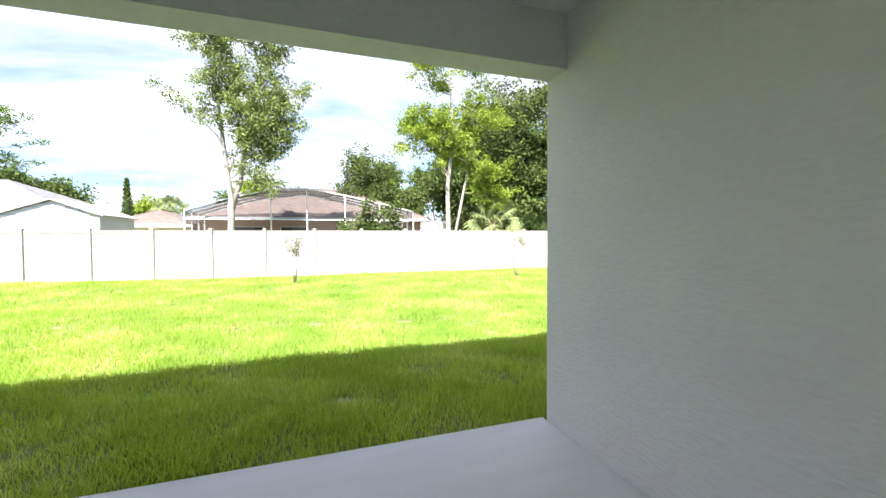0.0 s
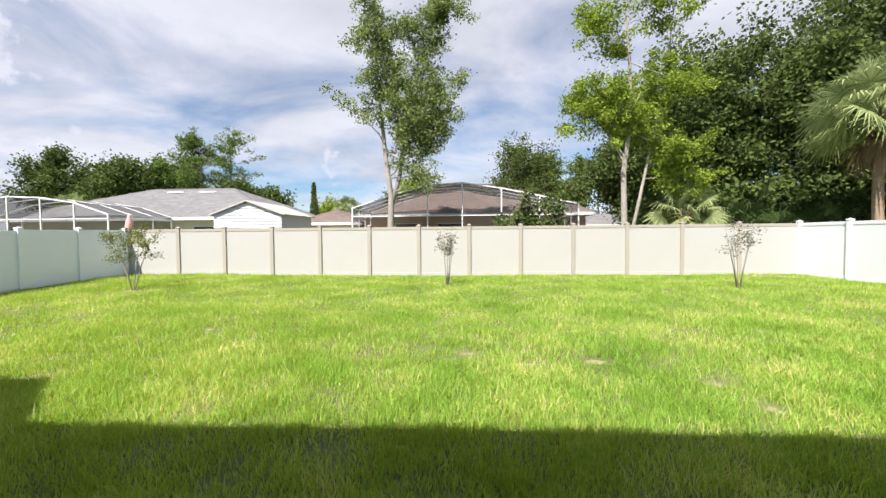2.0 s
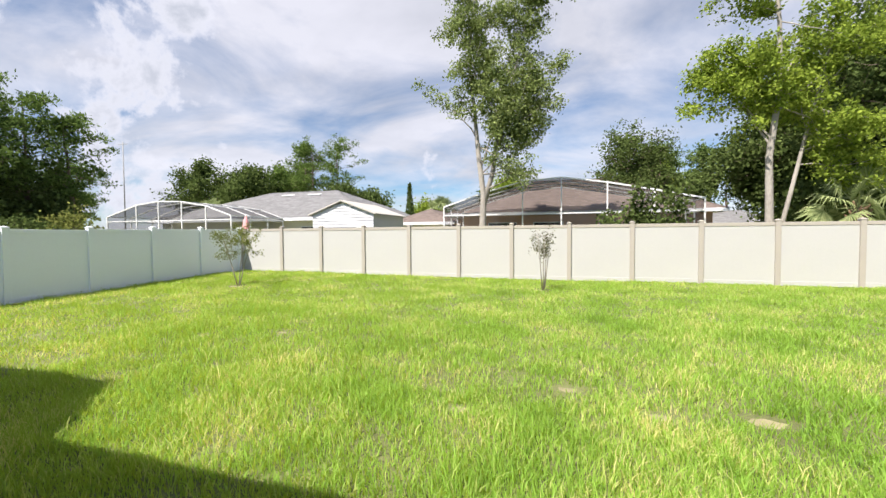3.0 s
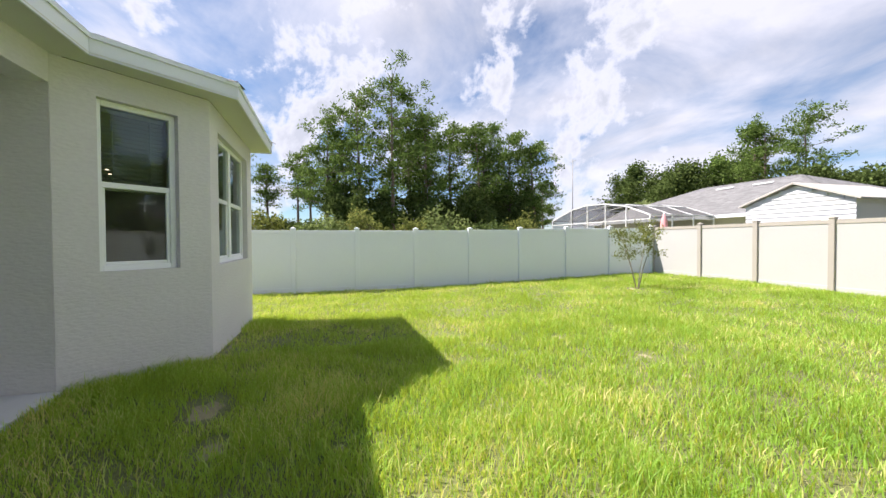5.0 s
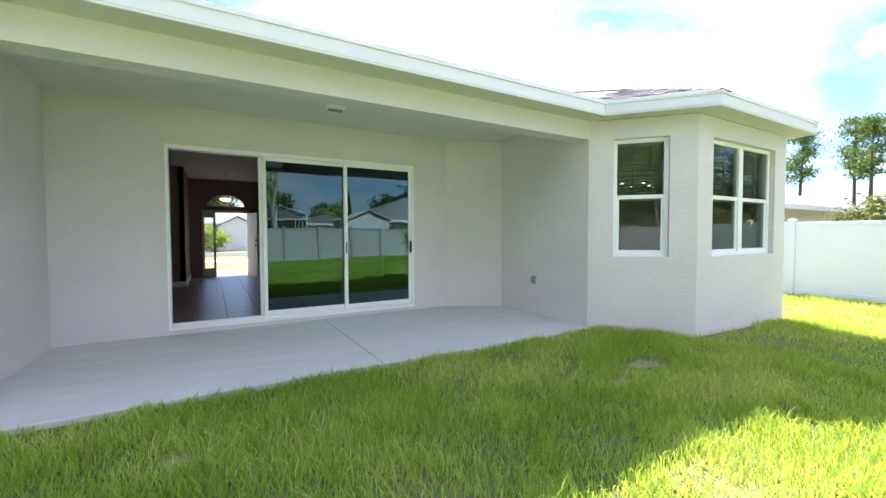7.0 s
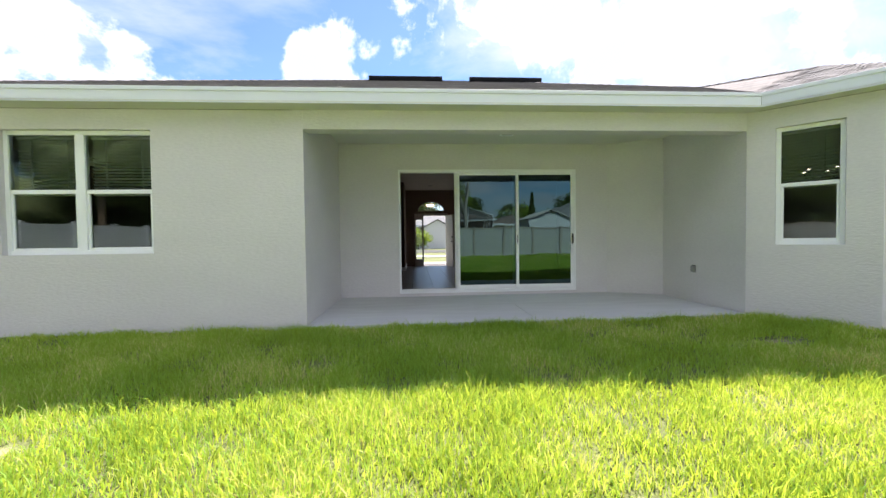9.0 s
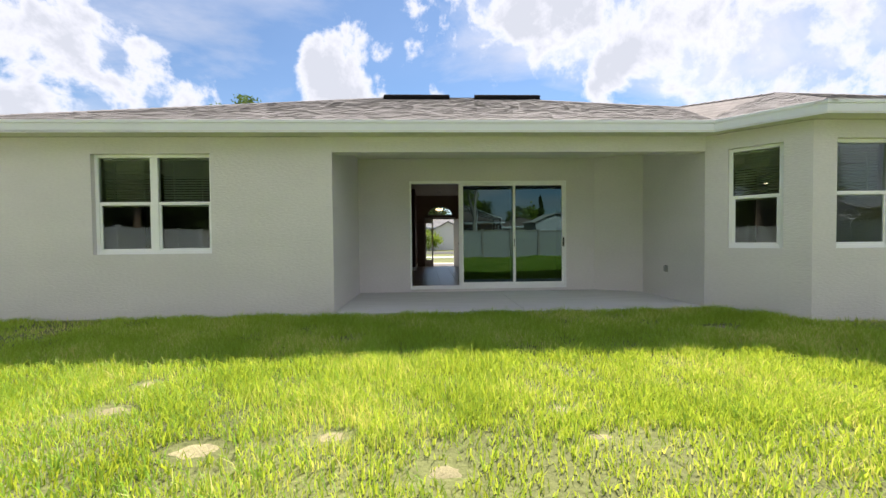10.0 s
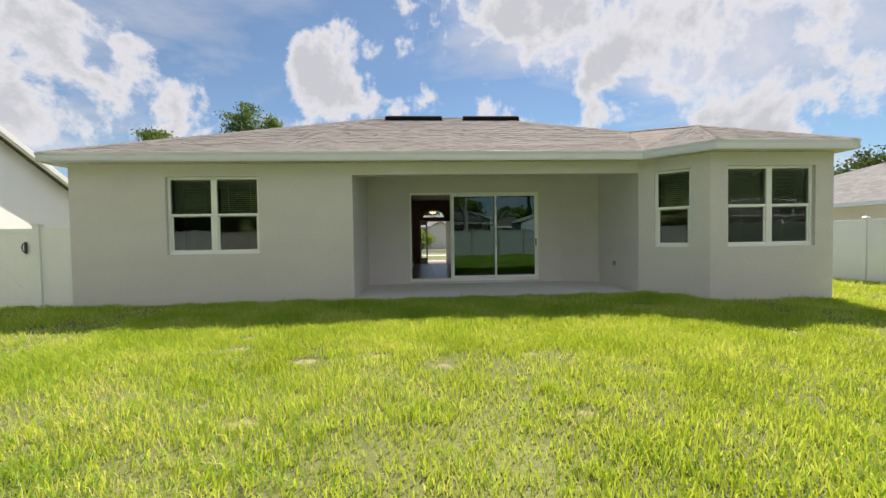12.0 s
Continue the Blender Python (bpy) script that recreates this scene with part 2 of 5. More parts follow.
M = {
    "stucco": mat("stucco_greige", (0.69, 0.665, 0.668), 0.93, 0.07, 0.7, 16, 0.45, stretch=(1, 1, 2.6), bump_dist=0.016),
    "soffit": mat("soffit_paint", (0.66, 0.655, 0.6), 0.8, 0.03, 2, 80, 0.06),
    "fascia": mat("fascia_white", (0.79, 0.81, 0.87), 0.45, 0.03, 2, 70, 0.04),
    "white": mat("white_vinyl", (0.9, 0.91, 0.92), 0.4, 0.025, 1.3, 50, 0.03),
    "white_fence": mat("white_vinyl_fence", (0.79, 0.83, 0.88), 0.38, 0.03, 0.6, 40, 0.03),
    "tan_fence": mat("almond_vinyl_fence", (0.45, 0.45, 0.44), 0.5, 0.04, 0.8, 40, 0.05),
    "taupe_fence": mat("taupe_vinyl_post", (0.38, 0.35, 0.31), 0.5, 0.05, 1.5, 40, 0.05),
    "concrete": mat("broom_concrete", (0.63, 0.635, 0.64), 0.9, 0.12, 1.1, 90, 0.25, stretch=(1, 5, 1)),
    "soil": mat("lawn_soil", (0.15, 0.165, 0.055), 1.0, 0.45, 0.9, 30, 0.6, bump_dist=0.03),
    "dirt": mat("bare_sandy_dirt", (0.29, 0.26, 0.14), 1.0, 0.35, 4, 70, 0.6, bump_dist=0.02),
    "roof": shingle_mat("roof_shingles_grey", (0.215, 0.19, 0.18), (0.04, 0.036, 0.035)),
    "roof_pale": shingle_mat("roof_shingles_pale", (0.23, 0.23, 0.235), (0.15, 0.15, 0.15)),
    "roof_brown": shingle_mat("roof_shingles_brown", (0.21, 0.165, 0.145), (0.10, 0.08, 0.07)),
    "black": mat("black_metal", (0.025, 0.025, 0.028), 0.5, 0.2, 5, 60, 0.05),
    "alu": mat("alu_white", (0.78, 0.79, 0.8), 0.35, 0.03, 3, 60, 0.02),
    "brown_wall": mat("brown_interior_paint", (0.30, 0.215, 0.18), 0.85, 0.05, 1, 60, 0.1),
    "int_ceiling": mat("interior_ceiling", (0.6, 0.57, 0.55), 0.9, 0.04, 2, 40, 0.3),
    # near-black: the gloom of the rooms behind the windows is in this colour
    "int_dark": mat("interior_unlit_dark", (0.05, 0.045, 0.04), 0.9, 0.05, 1, 60, 0.1),
    "tile": mat("floor_tile_taupe", (0.30, 0.27, 0.255), 0.32, 0.14, 1.5, 14, 0.03, rand=0.1),
    "grout": mat("grout", (0.12, 0.105, 0.1), 0.9, 0.1, 5, 60, 0.2),
    "blind": mat("blind_slat", (0.7, 0.71, 0.68), 0.5, 0.04, 4, 60, 0.03),
    "glass": glass_mat("window_glass", (0.62, 0.68, 0.68), 1.68),
    "dark_glass": glass_mat("tinted_door_glass", (0.06, 0.08, 0.11), 1.85, (0.62, 0.95, 0.95)),
    "clear": glass_mat("clear_glass", (0.9, 0.93, 0.92), 1.5),
    "screen": screen_mat("insect_screen", (0.06, 0.06, 0.065), 0.33),
    "screen_roof": screen_mat("insect_screen_roof", (0.06, 0.06, 0.065), 0.6),
    "siding": mat("white_lap_siding", (0.62, 0.63, 0.65), 0.5, 0.03, 1, 50, 0.04),
    "pink": mat("pink_stucco", (0.62, 0.40, 0.31), 0.9, 0.06, 1, 30, 0.2),
    "cream": mat("cream_stucco", (0.74, 0.70, 0.62), 0.9, 0.05, 1, 30, 0.2),
    "chrome": mat("brushed_steel", (0.55, 0.55, 0.55), 0.3, 0.05, 3, 60, 0.02, metal=1.0),
    "bulb": glow_mat("bulb_glow", (1.0, 0.78, 0.5), 1.6),
    "bowl": glow_mat("frosted_bowl_glow", (1.0, 0.72, 0.4), 1.3),
    "door_white": mat("front_door_paint", (0.7, 0.66, 0.6), 0.45, 0.04, 2, 60, 0.03),
    "asphalt": mat("asphalt", (0.06, 0.06, 0.06), 0.95, 0.2, 2, 90, 0.3),
    "plate": mat("grey_outlet_cover", (0.28, 0.28, 0.27), 0.5, 0.08, 6, 60, 0.05),
    "shed_roof": mat("pale_shed_roofing", (0.5, 0.475, 0.44), 0.8, 0.1, 1.5, 30, 0.15),
    "umbrella": mat("pink_canvas", (0.75, 0.35, 0.36), 0.9, 0.2, 8, 60, 0.1),
}

# ---- mesh helpers ----


def add_box(bm, lo, hi, bevel=0.0, m=None):
    """A box between two corners, its edges rounded by bevel."""
    r = bmesh.ops.create_cube(bm, size=1.0)
    vs = r["verts"]
    for v in vs:
        v.co = Vector([lo[i] + (v.co[i] + 0.5) * (hi[i] - lo[i]) for i in range(3)])
    if bevel:
        es = list({e for v in vs for e in v.link_edges})
        g = bmesh.ops.bevel(bm, geom=es, offset=bevel, segments=1, affect="EDGES", profile=0.5)
        vs = list({v for f in g["faces"] for v in f.verts} | {v for v in vs if v.is_valid})
    if m is not None:
        bmesh.ops.transform(bm, matrix=m, verts=vs)
    return vs


def add_tube(bm, pts, radii, sides=8, cap=True):
    """A tapered tube along points."""
    rings = []
    up = Vector((0.31, 0.17, 0.93))
    for i, p in enumerate(pts):
        d = (Vector(pts[min(i + 1, len(pts) - 1)]) - Vector(pts[max(i - 1, 0)])).normalized()
        a = d.cross(up)
        if a.length < 0.05:
            a = d.cross(Vector((1, 0, 0)))
        a.normalize()
        b = d.cross(a)
        rings.append([bm.verts.new(Vector(p) + (a * math.cos(2 * math.pi * k / sides) + b * math.sin(2 * math.pi * k / sides)) * radii[i]) for k in range(sides)])
    for r0, r1 in zip(rings, rings[1:]):
        for k in range(sides):
            f = bm.faces.new((r0[k], r0[(k + 1) % sides], r1[(k + 1) % sides], r1[k]))
            f.smooth = True
    if cap:
        bm.faces.new(rings[0][::-1]), bm.faces.new(rings[-1])


def mesh_of(name, bm, material):
    me = bpy.data.meshes.new(name)
    bmesh.ops.recalc_face_normals(bm, faces=bm.faces)
    bm.to_mesh(me)
    bm.free()
    me.materials.append(material)
    return me


def part(name, bm, material, parent=None, label="", m=None):
    """One bmesh as one mesh object, under a thing or a part."""
    ob = new(name, mesh_of(name, bm, material))
    if m is not None:
        ob.matrix_basis = m
    if parent is not None:
        ob.parent = parent
    return tagged(ob, label)


def box_part(name, lo, hi, material, parent=None, bevel=0.004, label="", m=None):
    bm = bmesh.new()
    add_box(bm, lo, hi, bevel)
    return part(name, bm, material, parent, label, m)


def thing(name, label, category, m=None, group="", kind=""):
    """An Empty at a thing's base, that parents its parts."""
    ob = new(name)
    ob.empty_display_size = 0.1
    if m is not None:
        ob.matrix_basis = m
    return tagged(ob, label, category, group, kind)


def poly_faces(name, polys, material, parent=None, thick=0.0, uv_run=False):
    """Flat polygons as one mesh; thick gives them a solid underside. uv_run lays metres along eave and slope."""
    bm = bmesh.new()
    layer = bm.loops.layers.uv.new("UVMap") if uv_run else None
    for pts in polys:
        f = bm.faces.new([bm.verts.new(Vector(p)) for p in pts])
        f.normal_update()
        if f.normal.z < 0:
            f.normal_flip()
            f.normal_update()
        if layer:
            flat = Vector((f.normal.x, f.normal.y, 0))
            along = Vector((-flat.y, flat.x, 0)).normalized() if flat.length > 1e-4 else Vector((1, 0, 0))
            slope = f.normal.cross(along)
            for lp in f.loops:
                lp[layer].uv = (lp.vert.co.dot(along), lp.vert.co.dot(slope))
    if thick:
        top = bm.faces[:]
        ext = bmesh.ops.extrude_face_region(bm, geom=top)
        bmesh.ops.translate(bm, verts=[v for v in ext["geom"] if isinstance(v, bmesh.types.BMVert)], vec=(0, 0, thick))
    me = bpy.data.meshes.new(name)
    bm.to_mesh(me)
    bm.free()
    me.materials.append(material)
    ob = new(name, me)
    if parent is not None:
        ob.parent = parent
    return ob


def along(p0, p1):
    """Pose whose x runs from p0 to p1 and whose y points to the right-hand side turned inwards (left of the run)."""
    a = math.degrees(math.atan2(p1[1] - p0[1], p1[0] - p0[0]))
    return pose(p0[0], p0[1], 0, 0, 0, a)


def wall(name, p0, p1, z0, z1, thick, material, holes=(), kind="structure", label=""):
    """A wall from p0 to p1, thick to the left of its run, with holes (u0, u1, v0, v1) through it."""
    length = math.hypot(p1[0] - p0[0], p1[1] - p0[1])
    us = sorted({0.0, length, *[h[0] for h in holes], *[h[1] for h in holes]})
    vs = sorted({z0, z1, *[h[2] for h in holes], *[h[3] for h in holes]})
    bm = bmesh.new()
    grid = {}

    def vert(i, j, k):
        if (i, j, k) not in grid:
            grid[i, j, k] = bm.verts.new((us[i], k * thick, vs[j]))
        return grid[i, j, k]

    def full(i, j):
        if not (0 <= i < len(us) - 1 and 0 <= j < len(vs) - 1):
            return False
        u, v = (us[i] + us[i + 1]) / 2, (vs[j] + vs[j + 1]) / 2
        return not any(h[0] < u < h[1] and h[2] < v < h[3] for h in holes)

    for i in range(len(us) - 1):
        for j in range(len(vs) - 1):
            if not full(i, j):
                continue
            for k in (0, 1):
                bm.faces.new([vert(i, j, k), vert(i + 1, j, k), vert(i + 1, j + 1, k), vert(i, j + 1, k)])
            for di, dj, a, b in ((-1, 0, (i, j), (i, j + 1)), (1, 0, (i + 1, j), (i + 1, j + 1)), (0, -1, (i, j), (i + 1, j)), (0, 1, (i, j + 1), (i + 1, j + 1))):
                if not full(i + di, j + dj):
                    bm.faces.new([vert(*a, 0), vert(*b, 0), vert(*b, 1), vert(*a, 1)])
    ob = part(name, bm, material, None, label, along(p0, p1))
    return tagged(ob, kind=kind, category="wall" if kind == "structure" else "")


# ---- ground and lawn ----


def ease(v, lo, hi):
    """0 below lo, 1 above hi, smooth between."""
    t = np.clip((v - lo) / (hi - lo), 0.0, 1.0)
    return t * t * (3 - 2 * t)


def ground_z(x, y):
    """The lawn dips towards the western fence beside the house and rises a little to the far corner."""
    x, y = np.asarray(x, float), np.asarray(y, float)
    z = -0.05 - 0.16 * ease(-x, 3.5, 11.5) * (1 - 0.8 * ease(y, 3.5, 10.5)) + 0.11 * ease(-x, 2.5, 9.0) * ease(y, 8.5, 13.0)
    z = z + 0.025 * np.sin(x * 0.9 + 1.0) * np.sin(y * 0.7) * np.clip((y - 1.5) / 2, 0, 1) * (1 - ease(y, 14.0, 20.0))
    return z if z.ndim else float(z)


def build_ground():
    bm = bmesh.new()
    xs = [-900, -300, -90, -40, -20] + [-12 + 0.5 * i for i in range(51)] + [20, 40, 90, 300, 900]
    ys = [-900, -300, -90, -40, -20, -12, -6, -3] + [-0.5 + 0.5 * i for i in range(31)] + [18, 24, 40, 90, 300, 900]
    grid = [[bm.verts.new((x, y, ground_z(x, y))) for y in ys] for x in xs]
    for i in range(len(xs) - 1):
        for j in range(len(ys) - 1):
            bm.faces.new((grid[i][j], grid[i + 1][j], grid[i + 1][j + 1], grid[i][j + 1])).smooth = True
    tagged(part("ground", bm, M["soil"]), "sandy soil under the grass of the yard", "ground", kind="structure")


build_ground()

# ---- the house: plan ----
WX, EX, FY = -7.17, 8.56, -12.1          # west and east walls, front wall
OPW, OPE = -3.61, 2.75                   # the patio's opening
DOORY = -2.53                            # back of the patio
TOP, CEIL, T = 2.93, 3.07, 0.2
SILL, HEAD = 1.02, 2.662                 # windows
ANG0, ANG1 = (-3.61, 0.0), (-4.54, 1.0)  # the angled wall

wall("wall_rear", (EX, 0), (OPE, 0), -0.15, TOP, T, M["stucco"], [(EX - 6.63, EX - 4.73, SILL, HEAD)], label="greige stucco rear wall with a twin window")
wall("wall_patio_east", (OPE, -T), (OPE, DOORY - 0.2), -0.15, 3.12, T, M["stucco"], label="greige stucco side wall of the patio")
wall("wall_patio_back", (OPE, DOORY), (-2.73, DOORY), -0.15, 3.12, T, M["stucco"], [(OPE - 1.583, OPE + 2.065, 0.06, 2.555)], label="greige stucco patio wall round the sliding door")
wall("wall_patio_corner", (-2.73, DOORY), (OPW, -1.995), -0.15, 3.12, 0.12, M["stucco"], label="angled greige stucco corner of the patio")
wall("wall_patio_west", (OPW, -1.995), (OPW, -0.005), -0.15, 3.12, T, M["stucco"], label="greige stucco side wall with an outlet")
ANGL = math.dist(ANG0, ANG1)
wall("wall_angled", ANG0, ANG1, -0.15, TOP, T, M["stucco"], [(0.325, 1.03, SILL, HEAD)], label="angled greige stucco wall with a window")
wall("wall_wing", ANG1, (WX, 1.0), -0.15, TOP, T, M["stucco"], [(0.37, 2.24, SILL, HEAD)], label="greige stucco wing wall with a twin window")
wall("wall_west", (WX, 0.8), (WX, FY), -0.15, TOP, T, M["stucco"], label="greige stucco west wall")
wall("wall_east", (EX, FY), (EX, -T), -0.15, TOP, T, M["stucco"], label="greige stucco east wall")

# beam over the opening
bm = bmesh.new()
add_box(bm, (OPW + 0.001, -0.25, 2.678), (OPE - 0.001, -0.0, 3.10), 0.0)
tagged(part("beam_patio", bm, M["stucco"]), "greige stucco beam over the patio opening", "beam", kind="structure")
# patio ceiling with a little vent
bm = bmesh.new()
add_box(bm, (OPW - 0.1, DOORY - 0.1, CEIL), (OPE + 0.1, -0.1, CEIL + 0.05))
tagged(part("ceiling_patio", bm, M["soffit"]), "painted patio ceiling", "ceiling", kind="structure")

# slab of two pours with a joint between
slab = thing("floor_patio", "pale broom-finished concrete patio slab", "floor", kind="structure")
for x0, x1 in ((OPW, -0.466), (-0.462, OPE)):
    box_part("slab", (x0 + 0.001, DOORY, -0.14), (x1 - 0.001, 0.06, 0.0), M["concrete"], slab, 0.006)

# ---- roof, fascia, soffit ----
OH, EAVE, RISE = 0.33, 3.11, 0.403
A, B = (EX + OH, OH), (-3.53, OH)
C, D = (-4.41, 1.0 + OH), (WX - 0.19, 1.0 + OH)
F, G = (WX - 0.19, FY - OH), (EX + OH, FY - OH)
half = (OH - (FY - OH)) / 2
ry_mid = OH - half


def roof_pt(p, h):
    return (p[0], p[1], EAVE + RISE * h)


R1 = roof_pt((A[0] - half, ry_mid), half)
R2 = roof_pt((D[0] + half, ry_mid), half)
P = roof_pt((-5.47, -0.70), 2.03)
V = roof_pt((-4.69, -2.48), 2.81)
a_, b_, c_, d_, f_, g_ = (roof_pt(p, 0) for p in (A, B, C, D, F, G))
roof = thing("roof", "grey-brown laminated shingle hip roof", "roof", kind="structure")
poly_faces("shingles", [(a_, b_, V, R2, R1), (b_, c_, P, V), (c_, d_, P), (d_, f_, R2, V, P), (g_, a_, R1), (f_, g_, R1, R2)], M["roof"], roof, 0.0, True)


def clip(poly, axis, lim, keep_low):
    """A flat polygon of (u, s) cut at axis = lim."""
    out = []
    for i in range(len(poly)):
        p, q = poly[i], poly[(i + 1) % len(poly)]
        a_in, b_in = (p[axis] <= lim) == keep_low, (q[axis] <= lim) == keep_low
        if a_in:
            out.append(p)
        if a_in != b_in:
            f = (lim - p[axis]) / (q[axis] - p[axis])
            out.append((p[0] + (q[0] - p[0]) * f, p[1] + (q[1] - p[1]) * f))
    return out


def shingle_courses(face, parent, material, step=0.125):
    """Overlapping shingle tabs on one roof slope: each tab lifts at its butt edge."""
    pts = [Vector(p) for p in face]
    nrm = (pts[1] - pts[0]).cross(pts[2] - pts[0]).normalized()
    if nrm.z < 0:
        nrm = -nrm
    flat = Vector((nrm.x, nrm.y, 0))
    u_ax = Vector((-flat.y, flat.x, 0)).normalized()
    s_ax = nrm.cross(u_ax)
    if s_ax.z < 0:
        s_ax = -s_ax
    o = pts[0]
    flat2 = [((p - o).dot(u_ax), (p - o).dot(s_ax)) for p in pts]
    s_min, s_max = min(p[1] for p in flat2), max(p[1] for p in flat2)
    bm = bmesh.new()
    k = 0
    while s_min + k * step < s_max:
        s0, s1 = s_min + k * step, s_min + (k + 1) * step
        band = clip(clip(flat2, 1, s1, True), 1, s0, False) if k else clip(flat2, 1, s1, True)
        k += 1
        if len(band) < 3:
            continue
        u, u_end = min(p[0] for p in band), max(p[0] for p in band)
        while u < u_end:
            w = random.uniform(0.09, 0.2)
            tab = clip(clip(band, 0, u + w - 0.003, True), 0, u, False)
            u += w
            if len(tab) < 3:
                continue
            lift = random.choice((0.003, 0.005, 0.008)) + random.uniform(-0.0006, 0.0006)
            up = [bm.verts.new(o + u_ax * p[0] + s_ax * p[1] + nrm * (0.004 + lift * (1 - (p[1] - s0) / step))) for p in tab]
            bm.faces.new(up)
            low = sorted((i for i in range(len(tab)) if tab[i][1] < s0 + 1e-5), key=lambda i: tab[i][0])
            if len(low) >= 2:
                i, j = low[0], low[-1]
                d0, d1 = (bm.verts.new(up[q].co - nrm * (lift + 0.002)) for q in (i, j))
                bm.faces.new((up[i], up[j], d1, d0))
    me = bpy.data.meshes.new("shingle_tabs")
    bm.to_mesh(me)
    bm.free()
    me.materials.append(material)
    ob = new("shingle_tabs", me)
    ob.parent = parent
    return tagged(ob, kind="stuff")


M["shingle_tab"] = mat("shingle_tab", (0.23, 0.215, 0.21), 1.0, 0.2, 0.9, 45, 0.3, island=0.14)
for face in ((a_, b_, V, R2, R1), (b_, c_, P, V), (c_, d_, P)):
    shingle_courses(face, roof, M["shingle_tab"])


def ridge_cap(p, q, parent, material):
    """A row of bent cap shingles along a hip or ridge."""
    p, q = Vector(p), Vector(q)
    run = q - p
    n = max(2, int(run.length / 0.2))
    bm = bmesh.new()
    d = run.normalized()
    side = d.cross(Vector((0, 0, 1))).normalized()
    for i in range(n):
        s0, s1 = p + run * (i / n), p + run * ((i + 1.15) / n)
        lift0, lift1 = Vector((0, 0, 0.012)), Vector((0, 0, 0.022))
        drop = Vector((0, 0, -0.05))
        vs = [bm.verts.new(v) for v in (s0 + side * 0.14 + drop + lift1, s0 + lift1, s0 - side * 0.14 + drop + lift1, s1 + side * 0.14 + drop + lift0, s1 + lift0, s1 - side * 0.14 + drop + lift0)]
        bm.faces.new((vs[0], vs[1], vs[4], vs[3])), bm.faces.new((vs[1], vs[2], vs[5], vs[4]))
    return part("cap_shingles", bm, material, parent)


for p, q in ((a_, R1), (g_, R1), (f_, R2), (d_, P), (c_, P), (P, V), (V, R2), (R1, R2)):
    ridge_cap(p, q, roof, M["shingle_tab"])

loop = [A, B, C, D, F, G]
wall_loop = [(EX, 0), ANG0, ANG1, (WX, 1.0), (WX, FY), (EX, FY)]
fascia = thing("fascia", "white painted fascia boards under the roof edge", "trim", kind="structure")
for i in range(6):
    p, q = loop[i], loop[(i + 1) % 6]
    length = math.dist(p, q)
    box_part("fascia_board", (0, 0, EAVE - 0.19), (length, 0.02, EAVE - 0.012), M["fascia"], fascia, 0.003, m=along(p, q))
    box_part("drip_edge", (-0.01, -0.014, EAVE - 0.045), (length + 0.01, 0.0, EAVE + 0.004), M["fascia"], fascia, 0.002, m=along(p, q))
soffit = thing("soffit", "painted vinyl soffit under the eaves", "trim", kind="structure")
for i in range(6):
    j = (i + 1) % 6
    z = EAVE - 0.175
    poly_faces("soffit_panel", [[(*loop[i], z), (*loop[j], z), (*wall_loop[j], z), (*wall_loop[i], z)]], M["soffit"], soffit, 0.012)

# off-ridge vents on the rear slope
M["vent_black"] = mat("matt_black_metal", (0.02, 0.02, 0.022), 1.0, 0.2, 2, 40, 0.1)
M["vent_black"].node_tree.nodes["Principled BSDF"].inputs["Specular IOR Level"].default_value = 0.05
def ridge_vent(x0, x1, y):
    z = EAVE + RISE * (OH - y)
    t = thing("roof_vent", "black metal off-ridge vent on the shingles", "roof vent", pose((x0 + x1) / 2, y, z, -math.degrees(math.atan(RISE)), 0, 0), "vents near the ridge")
    w = (x1 - x0) / 2
    bm = bmesh.new()
    add_box(bm, (-w, -0.22, 0.0), (w, 0.22, 0.02), 0.003)
    part("flange", bm, M["vent_black"], t)
    bm = bmesh.new()
    vs = add_box(bm, (-w + 0.03, -0.16, 0.02), (w - 0.03, 0.16, 0.13), 0.012)
    part("hood", bm, M["vent_black"], t)


ridge_vent(0.45, 2.45, -5.35)
ridge_vent(-2.25, -0.25, -5.35)

# ---- windows ----


